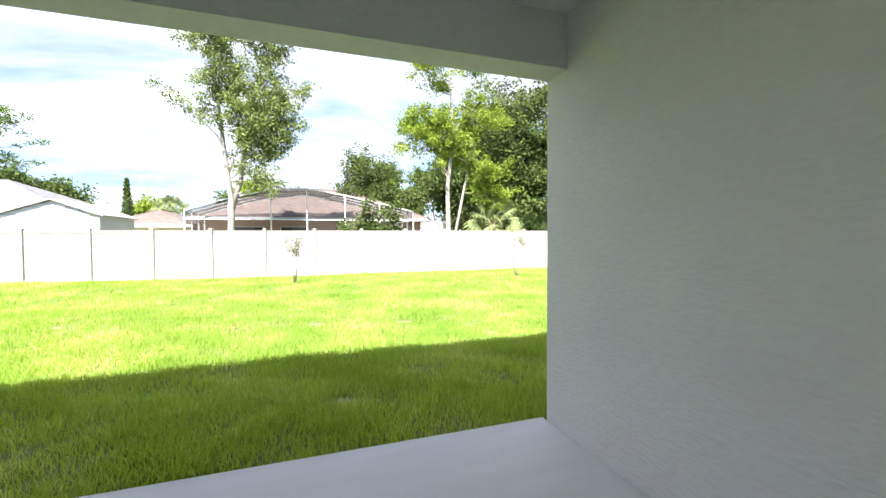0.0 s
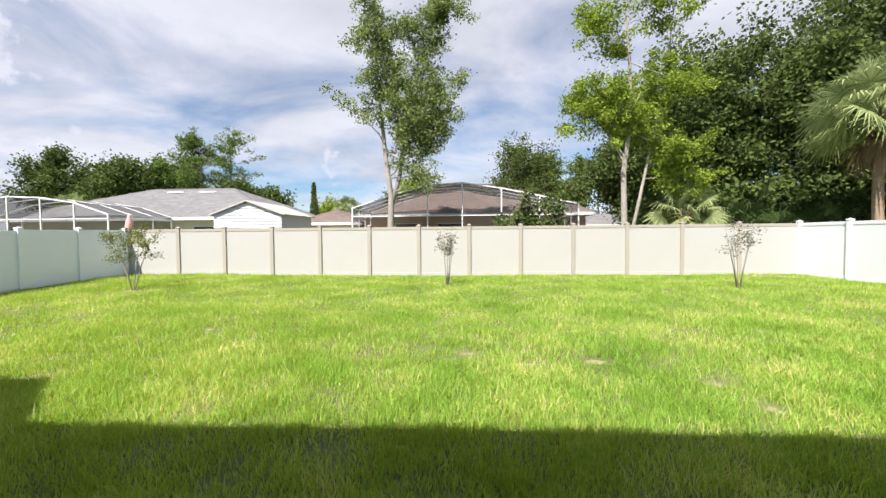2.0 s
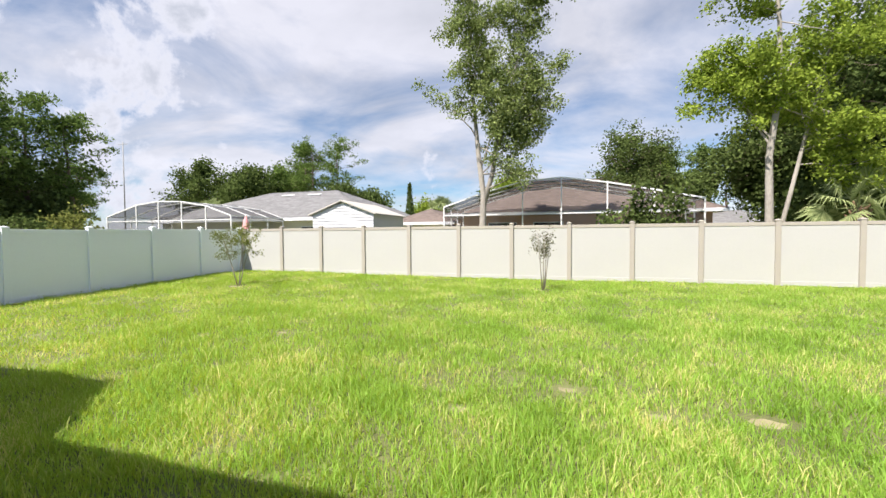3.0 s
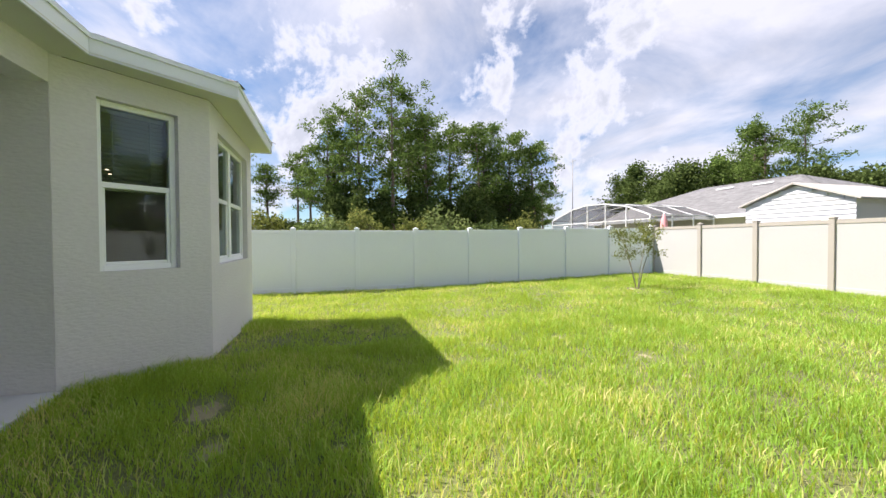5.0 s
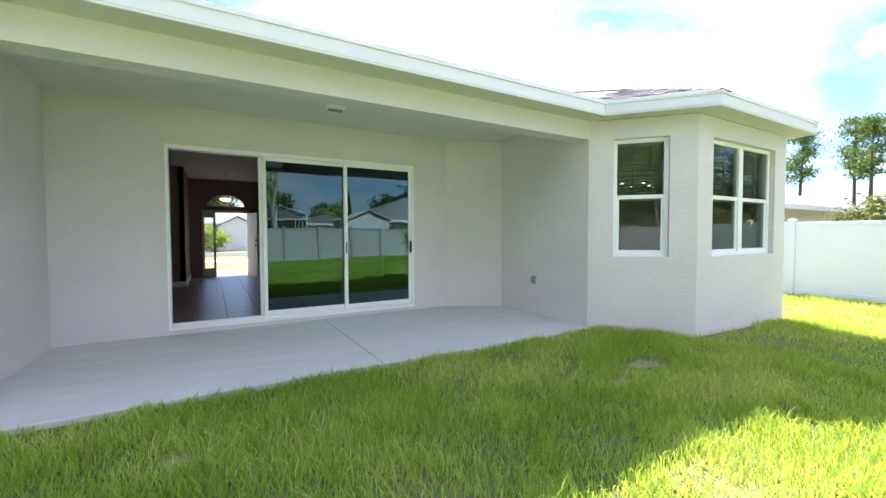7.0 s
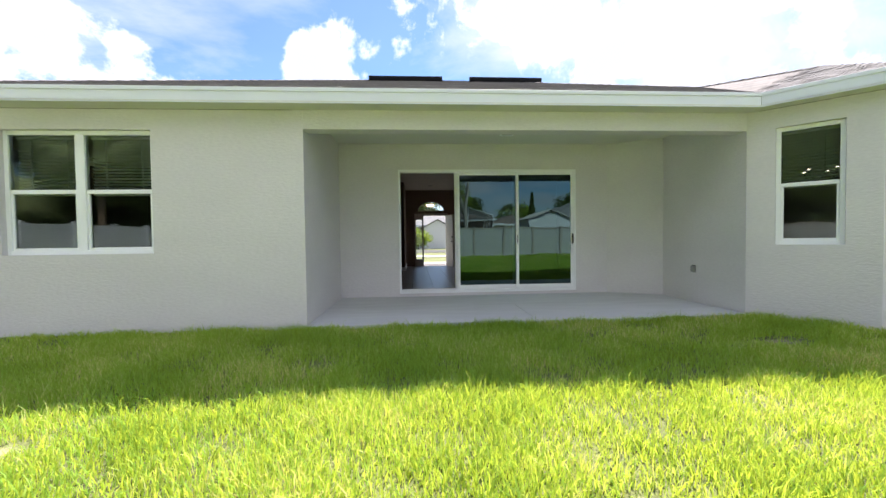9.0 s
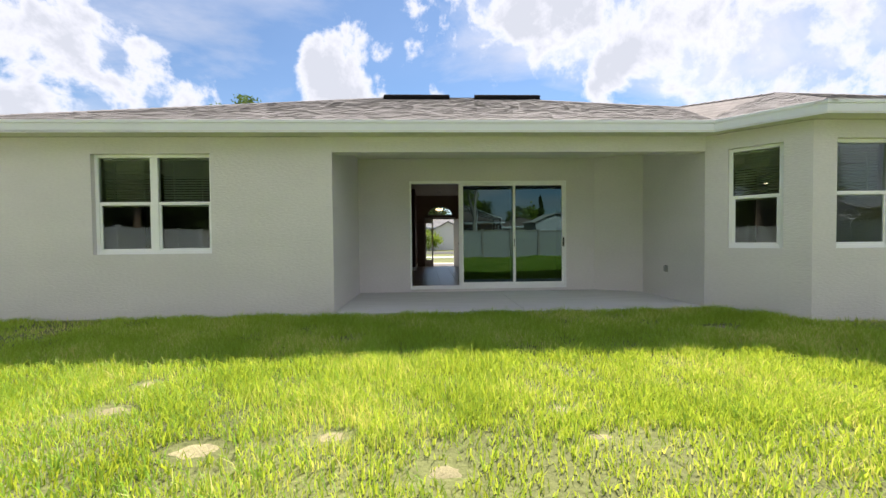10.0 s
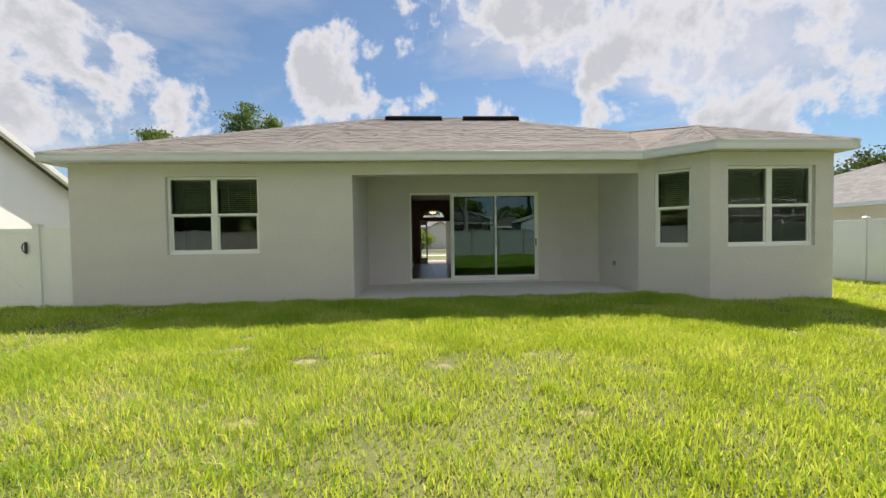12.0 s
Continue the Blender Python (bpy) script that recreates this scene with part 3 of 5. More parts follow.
def window(name, wall_m, u0, u1, lights, label):
    """A single-hung vinyl window of one or two lights in a wall's opening, with raised blinds behind it."""
    t = thing(name, label, "window", wall_m, "windows of the house", kind="structure")
    z0, z1, y = SILL, HEAD, 0.075
    fw = 0.055
    bm = bmesh.new()
    add_box(bm, (u0, y, z0), (u0 + fw, y + 0.08, z1), 0.004)
    add_box(bm, (u1 - fw, y, z0), (u1, y + 0.08, z1), 0.004)
    add_box(bm, (u0 + fw, y, z1 - fw), (u1 - fw, y + 0.08, z1), 0.004)
    add_box(bm, (u0 + fw, y, z0), (u1 - fw, y + 0.08, z0 + fw), 0.004)
    part("window_frame", bm, M["white"], t)
    step = (u1 - u0) / lights
    for k in range(lights):
        a, b = u0 + k * step, u0 + (k + 1) * step
        if k:
            box_part("mullion", (a - 0.06, y - 0.006, z0 + fw), (a + 0.06, y + 0.08, z1 - fw), M["white"], t)
        a += fw if k == 0 else 0.06
        b -= fw if k == lights - 1 else 0.06
        zm = (z0 + z1) / 2 + 0.015
        box_part("meeting_rail", (a, y + 0.012, zm - 0.028), (b, y + 0.06, zm + 0.028), M["white"], t)
        sash = box_part("sash", (a, y + 0.02, z0 + fw), (a + 0.03, y + 0.06, zm - 0.028), M["white"], t)
        box_part("sash_stile", (b - 0.03, y + 0.02, z0 + fw), (b, y + 0.06, zm - 0.028), M["white"], t)
        box_part("sash_rail", (a + 0.03, y + 0.02, z0 + fw), (b - 0.03, y + 0.06, z0 + fw + 0.035), M["white"], t)
        for lo, hi, yy in ((zm + 0.028, z1 - fw, y + 0.03), (z0 + fw + 0.035, zm - 0.028, y + 0.042)):
            bm = bmesh.new()
            x0, x1 = (a, b) if yy < y + 0.04 else (a + 0.03, b - 0.03)
            bm.faces.new([bm.verts.new(v) for v in ((x0, yy, lo), (x1, yy, lo), (x1, yy, hi), (x0, yy, hi))])
            part("pane", bm, M["glass"], t)
        # blind: head rail, slats, bottom rail
        blind = box_part("blind", (a + 0.005, y + 0.11, z1 - fw - 0.035), (b - 0.005, y + 0.15, z1 - fw + 0.005), M["blind"], t, 0.003, "pale raised slatted blind")
        bm = bmesh.new()
        n = int((z1 - fw - zm - 0.06) / 0.042)
        for i in range(n):
            z = z1 - fw - 0.06 - i * 0.042
            add_box(bm, (a + 0.008, -0.024, -0.0015), (b - 0.008, 0.024, 0.0015), 0, pose(0, y + 0.14, z, -28, 0, 0))
        part("slats", bm, M["blind"], blind)
        for q in (0.22, 0.78):
            box_part("ladder_cord", (a + (b - a) * q - 0.0015, y + 0.115, zm - 0.02), (a + (b - a) * q + 0.0015, y + 0.145, z1 - fw - 0.03), M["blind"], blind, 0)
        box_part("bottom_rail", (a + 0.008, y + 0.115, zm - 0.045), (b - 0.008, y + 0.145, zm - 0.022), M["blind"], blind, 0.003)
    return t


window("window_1", along((EX, 0), (OPE, 0)), EX - 6.63, EX - 4.73, 2, "white vinyl twin window with half-raised blinds")
window("window_2", along(ANG0, ANG1), 0.325, 1.03, 1, "white vinyl single-hung window in the angled wall")
window("window_3", along(ANG1, (WX, 1.0)), 0.37, 2.24, 2, "white vinyl twin window of the wing")

# ---- sliding door ----


def sliding_panel(parent, x0, x1, y, name):
    z0, z1, s = 0.13, 2.50, 0.055
    p = thing(name, "", "")
    p.parent = parent
    del_box = ((x0, x0 + s, z0, z1), (x1 - s, x1, z0, z1), (x0 + s, x1 - s, z0, z0 + 0.07), (x0 + s, x1 - s, z1 - 0.05, z1))
    bm = bmesh.new()
    for a, b, c, d in del_box:
        add_box(bm, (a, y - 0.018, c), (b, y + 0.018, d), 0.003)
    part("panel_frame", bm, M["white"], p)
    bm = bmesh.new()
    bm.faces.new([bm.verts.new(v) for v in ((x0 + s, y, z0 + 0.07), (x1 - s, y, z0 + 0.07), (x1 - s, y, z1 - 0.05), (x0 + s, y, z1 - 0.05))])
    part("pane", bm, M["dark_glass"], p, "dark tinted reflecting glass")
    return p


door = thing("door_1", "white three-panel sliding glass door with one panel open", "sliding door", kind="structure")
DX0, DX1 = -2.065, 1.583
dw = (DX1 - DX0) / 3
bm = bmesh.new()
add_box(bm, (DX0, DOORY - 0.15, 0.06), (DX0 + 0.04, DOORY + 0.012, 2.555), 0.004)
add_box(bm, (DX1 - 0.04, DOORY - 0.15, 0.06), (DX1, DOORY + 0.012, 2.555), 0.004)
add_box(bm, (DX0 + 0.04, DOORY - 0.15, 2.50), (DX1 - 0.04, DOORY + 0.012, 2.555), 0.004)
part("door_frame", bm, M["white"], door)
bm = bmesh.new()
add_box(bm, (DX0 + 0.04, DOORY - 0.15, 0.06), (DX1 - 0.04, DOORY + 0.03, 0.112), 0.004)
for k in range(3):
    add_box(bm, (DX0 + 0.04, DOORY - 0.135 + k * 0.045, 0.112), (DX1 - 0.04, DOORY - 0.13 + k * 0.045, 0.13), 0)
part("track", bm, M["white"], door)
sliding_panel(door, DX0 + 0.04, DX0 + dw + 0.03, DOORY - 0.03, "fixed_panel")
mid = sliding_panel(door, DX0 + dw - 0.03, DX0 + 2 * dw + 0.03, DOORY - 0.075, "sliding_panel")
back = sliding_panel(door, DX0 + dw + 0.03, DX0 + 2 * dw + 0.075, DOORY - 0.12, "open_panel")
for x, y in ((DX0 + dw + 0.0, DOORY - 0.05), (DX0 + 0.068, DOORY - 0.006)):
    bm = bmesh.new()
    add_box(bm, (x - 0.014, y, 1.02), (x + 0.014, y + 0.012, 1.24), 0.003)
    add_box(bm, (x - 0.008, y + 0.012, 1.05), (x + 0.008, y + 0.045, 1.07), 0.002)
    add_box(bm, (x - 0.008, y + 0.012, 1.19), (x + 0.008, y + 0.045, 1.21), 0.002)
    add_box(bm, (x - 0.009, y + 0.036, 1.04), (x + 0.009, y + 0.05, 1.22), 0.004)
    part("handle", bm, M["black"], door, "black pull handle")

# ---- patio fixtures ----
lamp = thing("ceiling_light", "small square white patio light on the ceiling", "ceiling light", pose(-0.39, -1.42, CEIL))
box_part("base", (-0.11, -0.11, -0.02), (0.11, 0.11, 0.0), M["white"], lamp, 0.004)
bm = bmesh.new()
for a, b in (((-0.115, -0.1), (0.115, -0.085)), ((-0.115, 0.085), (0.115, 0.1)), ((-0.115, -0.085), (-0.1, 0.085)), ((0.1, -0.085), (0.115, 0.085))):
    add_box(bm, (*a, -0.095), (*b, -0.02), 0.003)
part("frame", bm, M["white"], lamp)
box_part("diffuser", (-0.098, -0.083, -0.085), (0.098, 0.083, -0.03), M["plate"], lamp, 0.006, "grey frosted panel")

outlet = thing("wall_outlet", "grey weatherproof outlet cover on the patio wall", "outlet", pose(OPW, -1.105, 0.58))
box_part("back_plate", (0, -0.045, -0.065), (0.014, 0.045, 0.065), M["plate"], outlet, 0.004)
box_part("cover", (0.014, -0.038, -0.055), (0.05, 0.038, 0.055), M["plate"], outlet, 0.01)
box_part("hinge", (0.014, -0.03, 0.055), (0.03, 0.03, 0.064), M["black"], outlet, 0.002)

# ---- rooms behind the glass ----
FLOORZ = 0.075
tagged(box_part("floor_indoors", (WX + T, FY + 0.0, -0.14), (EX - T, DOORY - 0.151, FLOORZ - 0.012), M["grout"], None, 0), "grouted bed of the indoor tile floor", "floor", kind="structure")
fl = bpy.data.objects["floor_indoors"]
tile_mesh = None
for i in range(13):
    for j in range(17):
        m_ = pose(-3.38 + 0.472 * i + 0.236, -10.28 + 0.456 * j + 0.228, FLOORZ - 0.012)
        if tile_mesh is None:
            bm = bmesh.new()
            add_box(bm, (-0.232, -0.224, 0), (0.232, 0.224, 0.012), 0.002)
            tile_mesh = mesh_of("tile", bm, M["tile"])
        tl = new("tile", tile_mesh)
        tl.matrix_basis = m_
        tl.parent = fl
NOOK = [(WX + T, DOORY - 0.149), (OPW - T - 0.01, DOORY - 0.149), (OPW - T - 0.01, -0.12), (-4.60, 0.79), (WX + T, 0.79)]
tagged(poly_faces("floor_dining", [[(x, y, FLOORZ) for x, y in NOOK]], M["tile"]), "taupe tiled dining floor", "floor", kind="structure")
# bedroom floor carries the room's darkness in its colour
tagged(box_part("floor_bedroom", (OPE + T + 0.01, DOORY - 0.149, -0.14), (EX - T, -T, FLOORZ), M["int_dark"], None, 0), "bedroom floor coloured near-black for an unlit room", "floor", kind="structure")
tagged(box_part("ceiling_indoors", (WX + T, FY + T, 3.06), (EX - T, DOORY - T - 0.01, 3.1), M["int_ceiling"], None, 0), "textured indoor ceiling", "ceiling", kind="structure")
tagged(poly_faces("ceiling_dining", [[(x, y, 2.86) for x, y in NOOK]], M["int_ceiling"], None, 0.03), "dining room ceiling", "ceiling", kind="structure")
tagged(box_part("ceiling_bedroom", (OPE + T, DOORY - T, 2.86), (EX - T, -T, 2.89), M["int_ceiling"], None, 0), "bedroom ceiling", "ceiling", kind="structure")
FD = -10.3
for nm, p0, p1, h in (("wall_hall_east", (1.63, -8.0), (1.63, FD), ()), ("wall_living_end", (2.76, -8.0), (1.64, -8.0), ()), ("wall_living_east", (2.76, DOORY - T - 0.005), (2.76, -7.99), ()),
                      ("wall_hall_west", (-0.32, FD), (-0.32, -7.4), ()), ("wall_living_turn", (-0.33, -7.4), (-3.4, -7.4), ()), ("wall_living_west", (-3.4, -7.39), (-3.4, DOORY - T - 0.005), ())):
    wall(nm, p0, p1, 0.0, 3.06, 0.12, M["brown_wall"], h, label="dark brown painted indoor wall")
wall("wall_front_hall", (1.75, FD), (-0.45, FD), 0.0, 3.06, 0.15, M["brown_wall"],
     [(1.75 - 0.97, 1.75 - 0.02, 0.06, 2.10), (1.75 - 1.25, 1.75 - 1.0, 0.3, 1.95), (1.75 - 1.16, 1.75 - 0.12, 2.24, 2.62)], label="dark brown front wall round the entry door")
# back walls coloured near-black so the rooms look unlit through the panes
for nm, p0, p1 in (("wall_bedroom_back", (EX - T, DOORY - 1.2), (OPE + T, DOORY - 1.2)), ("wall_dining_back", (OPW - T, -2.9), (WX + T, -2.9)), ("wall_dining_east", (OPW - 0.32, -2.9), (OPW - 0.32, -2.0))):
    wall(nm, p0, p1, 0.0, 2.86, 0.1, M["int_dark"], label="indoor wall coloured near-black for an unlit room")
tagged(box_part("baseboard_hall", (1.612, -8.0, FLOORZ), (1.628, FD, FLOORZ + 0.13), M["white"], None, 0.003), "white baseboard", "baseboard", kind="structure")
tagged(box_part("baseboard_living", (1.6, -7.996, FLOORZ), (2.75, -7.98, FLOORZ + 0.13), M["white"], None, 0.003), "white baseboard", "baseboard", kind="structure")

# entry door: frame, sidelight, arched transom, open leaf
entry = thing("door_2", "off-white entry door standing open, with sidelight and arched transom", "front door", kind="structure")
bm = bmesh.new()
for lo, hi in (((0.94, FD - 0.16, 0.06), (1.0, FD + 0.02, 2.12)), ((-0.02, FD - 0.16, 0.06), (0.06, FD + 0.02, 2.12)), ((-0.02, FD - 0.16, 2.06), (1.3, FD + 0.02, 2.14)), ((1.24, FD - 0.16, 0.06), (1.3, FD + 0.02, 2.06)), ((1.0, FD - 0.14, 0.06), (1.24, FD + 0.012, 0.34)), ((1.0, FD - 0.14, 1.9), (1.24, FD + 0.012, 2.06))):
    add_box(bm, lo, hi, 0.004)
part("door_frame", bm, M["door_white"], entry)
bm = bmesh.new()
bm.faces.new([bm.verts.new(v) for v in ((1.0, FD - 0.07, 0.34), (1.24, FD - 0.07, 0.34), (1.24, FD - 0.07, 1.9), (1.0, FD - 0.07, 1.9))])
part("sidelight_pane", bm, M["clear"], entry)
leaf = box_part("leaf", (0.0, 0.0, 0.07), (0.045, 0.86, 2.05), M["door_white"], entry, 0.004, m=pose(0.02, FD + 0.03, 0, 0, 0, 14))
box_part("lever", (0.045, 0.76, 1.02), (0.10, 0.80, 1.06), M["black"], leaf, 0.004, m=pose(0, 0, 0))
box_part("deadbolt", (0.045, 0.76, 1.18), (0.075, 0.82, 1.24), M["black"], leaf, 0.006)
# arch filler: brown spandrels and the fan bars
bm = bmesh.new()
n = 14
cx, cz, rx_, rz_ = 0.64, 2.24, 0.52, 0.37
prev = None
for i in range(n + 1):
    a = math.pi * i / n
    q = (cx + rx_ * math.cos(a), cz + rz_ * math.sin(a))
    cur = [bm.verts.new((q[0], FD + 0.003, q[1])), bm.verts.new((q[0], FD + 0.003, 2.63))]
    if prev:
        bm.faces.new((prev[0], cur[0], cur[1], prev[1]))
    prev = cur
part("spandrel", bm, M["brown_wall"], entry)
bm = bmesh.new()
add_tube(bm, [(cx + rx_ * 0.98 * math.cos(math.pi * i / n), FD - 0.02, cz + rz_ * 0.98 * math.sin(math.pi * i / n)) for i in range(n + 1)], [0.018] * (n + 1), 6)
for a in (45, 90, 135):
    add_tube(bm, [(cx, FD - 0.02, cz), (cx + rx_ * 0.95 * math.cos(radians(a)), FD - 0.02, cz + rz_ * 0.95 * math.sin(radians(a)))], [0.012, 0.012], 6)
add_box(bm, (cx - rx_, FD - 0.04, cz - 0.01), (cx + rx_, FD, cz + 0.02), 0.003)
part("transom_bars", bm, M["door_white"], entry)


def bowl_light(x, y, z_top, drop, r, label):
    t = thing("bowl_light", label, "ceiling light", pose(x, y, z_top))
    bm = bmesh.new()
    add_tube(bm, [(0, 0, -0.02), (0, 0, 0)], [0.07, 0.07], 16)
    part("canopy", bm, M["black"], t)
    bm = bmesh.new()
    add_tube(bm, [(0, 0, -drop), (0, 0, -0.02)], [0.012, 0.012], 8)
    part("rod", bm, M["black"], t)
    bm = bmesh.new()
    add_tube(bm, [(0, 0, -drop - r * 0.55), (0, 0, -drop - r * 0.5), (0, 0, -drop - r * 0.3), (0, 0, -drop)], [r * 0.12, r * 0.5, r * 0.85, r], 18)
    part("bowl", bm, M["bowl"], t, "lit frosted amber bowl")


bowl_light(-0.09, -5.0, 3.06, 0.24, 0.17, "lit amber bowl light on the living room ceiling")
bowl_light(0.63, -11.3, 2.9, 0.32, 0.17, "lit amber bowl light over the entry porch")
bm = bmesh.new()
add_tube(bm, [(0, 0, -0.012), (0, 0, 0)], [0.075, 0.08], 16)
tagged(part("recessed_light", bm, M["plate"], None, m=pose(0.7, -8.9, 3.06)), "small round recessed light in the hall ceiling", "ceiling light")

# dining chandelier with lit bulbs
ch = thing("chandelier", "dark chandelier with lit bulbs in the dining room", "chandelier", pose(-5.6, -0.7, 2.86))
bm = bmesh.new()
add_tube(bm, [(0, 0, -0.75), (0, 0, 0)], [0.012, 0.012], 8)
part("stem", bm, M["black"], ch)
for k in range(5):
    a = 2 * math.pi * k / 5
    d = Vector((math.cos(a), math.sin(a), 0))
    bm = bmesh.new()
    add_tube(bm, [(0, 0, -0.72), d * 0.14 + Vector((0, 0, -0.8)), d * 0.27 + Vector((0, 0, -0.74)), d * 0.29 + Vector((0, 0, -0.66))], [0.01, 0.009, 0.009, 0.012], 6)
    arm = part("arm", bm, M["black"], ch)
    bm = bmesh.new()
    bmesh.ops.create_uvsphere(bm, u_segments=10, v_segments=8, radius=0.02, matrix=Matrix.Translation(d * 0.29 + Vector((0, 0, -0.63))))
    part("bulb", bm, M["bulb"], arm, "lit warm bulb")

# ---- fences ----


def fence_post(parent, x, y, z0, z1, material, s=0.065):
    p = box_part("post", (-s, -s, 0), (s, s, z1 - z0), material, parent, 0.004, m=pose(x, y, z0))
    bm = bmesh.new()
    h = z1 - z0
    add_box(bm, (-s - 0.012, -s - 0.012, h), (s + 0.012, s + 0.012, h + 0.03), 0.004)
    top = [bm.verts.new(v) for v in ((-s, -s, h + 0.03), (s, -s, h + 0.03), (s, s, h + 0.03), (-s, s, h + 0.03))]
    tip = bm.verts.new((0, 0, h + 0.065))
    for k in range(4):
        bm.faces.new((top[k], top[(k + 1) % 4], tip))
    part("cap", bm, material, p)
    return p


def fence_run(name, stops, z0f, z1f, mat_panel, mat_post, label, rail=None):
    """Posts at the stops, with a boarded panel and rails between each two."""
    f = thing(name, label, "fence", group="fences of the yard")
    for i, (x, y) in enumerate(stops):
        fence_post(f, x, y, z0f(x, y) - 0.12, z1f(x, y) + 0.035, mat_post)
        if i + 1 == len(stops):
            break
        m = along(stops[i], stops[i + 1])
        length = math.dist(stops[i], stops[i + 1])
        zb = min(z0f(x, y), z0f(*stops[i + 1]))
        zb += 0.02
        z1 = (z1f(x, y) + z1f(*stops[i + 1])) / 2
        box_part("panel", (0.066, -0.011, zb + 0.09), (length - 0.066, 0.011, z1 - 0.08), mat_panel, f, 0, m=m)
        box_part("top_rail", (0.066, -0.025, z1 - 0.10), (length - 0.066, 0.025, z1), rail or mat_post, f, 0.004, m=m)
        box_part("bottom_rail", (0.066, -0.022, zb), (length - 0.066, 0.022, zb + 0.13), rail or mat_panel, f, 0.004, m=m)
    return f


REAR = [-11.72, -9.75, -7.94, -6.11, -4.28, -2.42, -0.58, 1.27, 3.14, 5.02, 6.93, 8.85, 10.83, 12.87]
fence_run("vinyl_fence", [(x, 14.24) for x in REAR[:-1]], ground_z, lambda x, y: 1.77, M["tan_fence"], M["taupe_fence"], "almond vinyl privacy fence with taupe posts and rail")
fence_run("vinyl_fence", [(-11.78, 14.13 - 1.825 * k) for k in range(15)], ground_z, lambda x, y: 1.635 + 0.11 * float(ease(y, 4.5, 13.5)), M["white_fence"], M["white_fence"], "white vinyl privacy fence")
fence_run("vinyl_fence", [(12.87, 14.24 - 1.86 * k) for k in range(9)], ground_z, lambda x, y: 1.78, M["white_fence"], M["white_fence"], "white vinyl privacy fence")
fx = thing("vinyl_fence", "short almond vinyl fence panel at the corner", "fence")
mrun = along((REAR[-2], 14.24), (REAR[-1], 14.24))
box_part("panel", (0.066, -0.011, 0.05), (1.97, 0.011, 1.69), M["tan_fence"], fx, 0, m=mrun)
box_part("top_rail", (0.066, -0.025, 1.67), (1.97, 0.025, 1.77), M["taupe_fence"], fx, 0.004, m=mrun)
box_part("bottom_rail", (0.066, -0.022, -0.03), (1.97, 0.022, 0.1), M["tan_fence"], fx, 0.004, m=mrun)

gate = thing("gate", "white vinyl gate with black latch beside the house", "gate")
fence_post(gate, 9.28, -0.1, -0.15, 1.68, M["white"])
fence_post(gate, 10.75, -0.1, -0.15, 1.68, M["white"])
box_part("filler_panel", (8.562, -0.125, -0.06), (9.213, -0.075, 1.63), M["white"], gate, 0.003)
for k in range(9):
    box_part("board", (9.375 + k * 0.145, -0.112, 0.04), (9.375 + (k + 1) * 0.145 - 0.003, -0.088, 1.55), M["white"], gate, 0)
for z in (0.0, 1.52):
    box_part("gate_rail", (9.365, -0.13, z), (10.67, -0.07, z + 0.1), M["white"], gate, 0.004)
bm = bmesh.new()
add_box(bm, (-0.035, -0.02, -0.95), (0.035, 0.0, 0.95), 0.003, pose(10.02, -0.068, 0.8, 0, 40, 0))
part("brace", bm, M["white"], gate)
bm = bmesh.new()
add_box(bm, (9.47, -0.07, 1.1), (9.53, -0.055, 1.34), 0.004)
add_tube(bm, [(9.5, -0.06, 1.32), (9.5, -0.0, 1.3), (9.51, 0.015, 1.22), (9.5, -0.0, 1.14), (9.5, -0.06, 1.12)], [0.011, 0.011, 0.013, 0.011, 0.011], 8)
part("latch", bm, M["black"], gate, "black latch handle")
fence_run("vinyl_fence", [(10.75, -0.1), (12.8, -0.1)], ground_z, lambda x, y: 1.66, M["white_fence"], M["white_fence"], "white vinyl fence panel beside the gate")

# ---- neighbouring buildings ----


def hip_roof(parent, x0, x1, y0, y1, z, rise, material, name="roof"):
    w, d = x1 - x0, y1 - y0
    h = min(w, d) / 2
    if w >= d:
        r0, r1 = (x0 + h, (y0 + y1) / 2, z + rise * h), (x1 - h, (y0 + y1) / 2, z + rise * h)
    else:
        r0, r1 = ((x0 + x1) / 2, y0 + h, z + rise * h), ((x0 + x1) / 2, y1 - h, z + rise * h)
    a, b, c, d_ = (x0, y0, z), (x1, y0, z), (x1, y1, z), (x0, y1, z)
    if w >= d:
        polys = [(a, b, r1, r0), (c, d_, r0, r1), (b, c, r1), (d_, a, r0)]
    else:
        polys = [(a, b, r0), (c, d_, r1), (b, c, r1, r0), (d_, a, r0, r1)]
    r = poly_faces(name, polys, material, parent, 0.0, True)
    for p, q in ((a, r0), (b, r1 if w >= d else r0), (c, r1), (d_, r0 if w >= d else r1), (r0, r1)):
        ridge_cap(p, q, parent, material)
    bm = bmesh.new()
    for lo, hi in (((x0, y0, z - 0.18), (x1, y0 + 0.03, z)), ((x0, y1 - 0.03, z - 0.18), (x1, y1, z)), ((x0, y0 + 0.03, z - 0.18), (x0 + 0.03, y1 - 0.03, z)), ((x1 - 0.03, y0 + 0.03, z - 0.18), (x1, y1 - 0.03, z))):
        add_box(bm, lo, hi, 0)
    add_box(bm, (x0 + 0.03, y0 + 0.03, z - 0.17), (x1 - 0.03, y1 - 0.03, z - 0.15), 0)
    part("eave_board", bm, M["fascia"], parent)
    return r


def plain_window(parent, x0, x1, z0, z1, y):
    w = box_part("window", (x0 - 0.05, y - 0.03, z0 - 0.05), (x1 + 0.05, y + 0.01, z1 + 0.05), M["white"], parent, 0.004)
    box_part("pane", (x0, y - 0.036, z0), (x1, y - 0.031, z1), M["dark_pane"], w, 0)


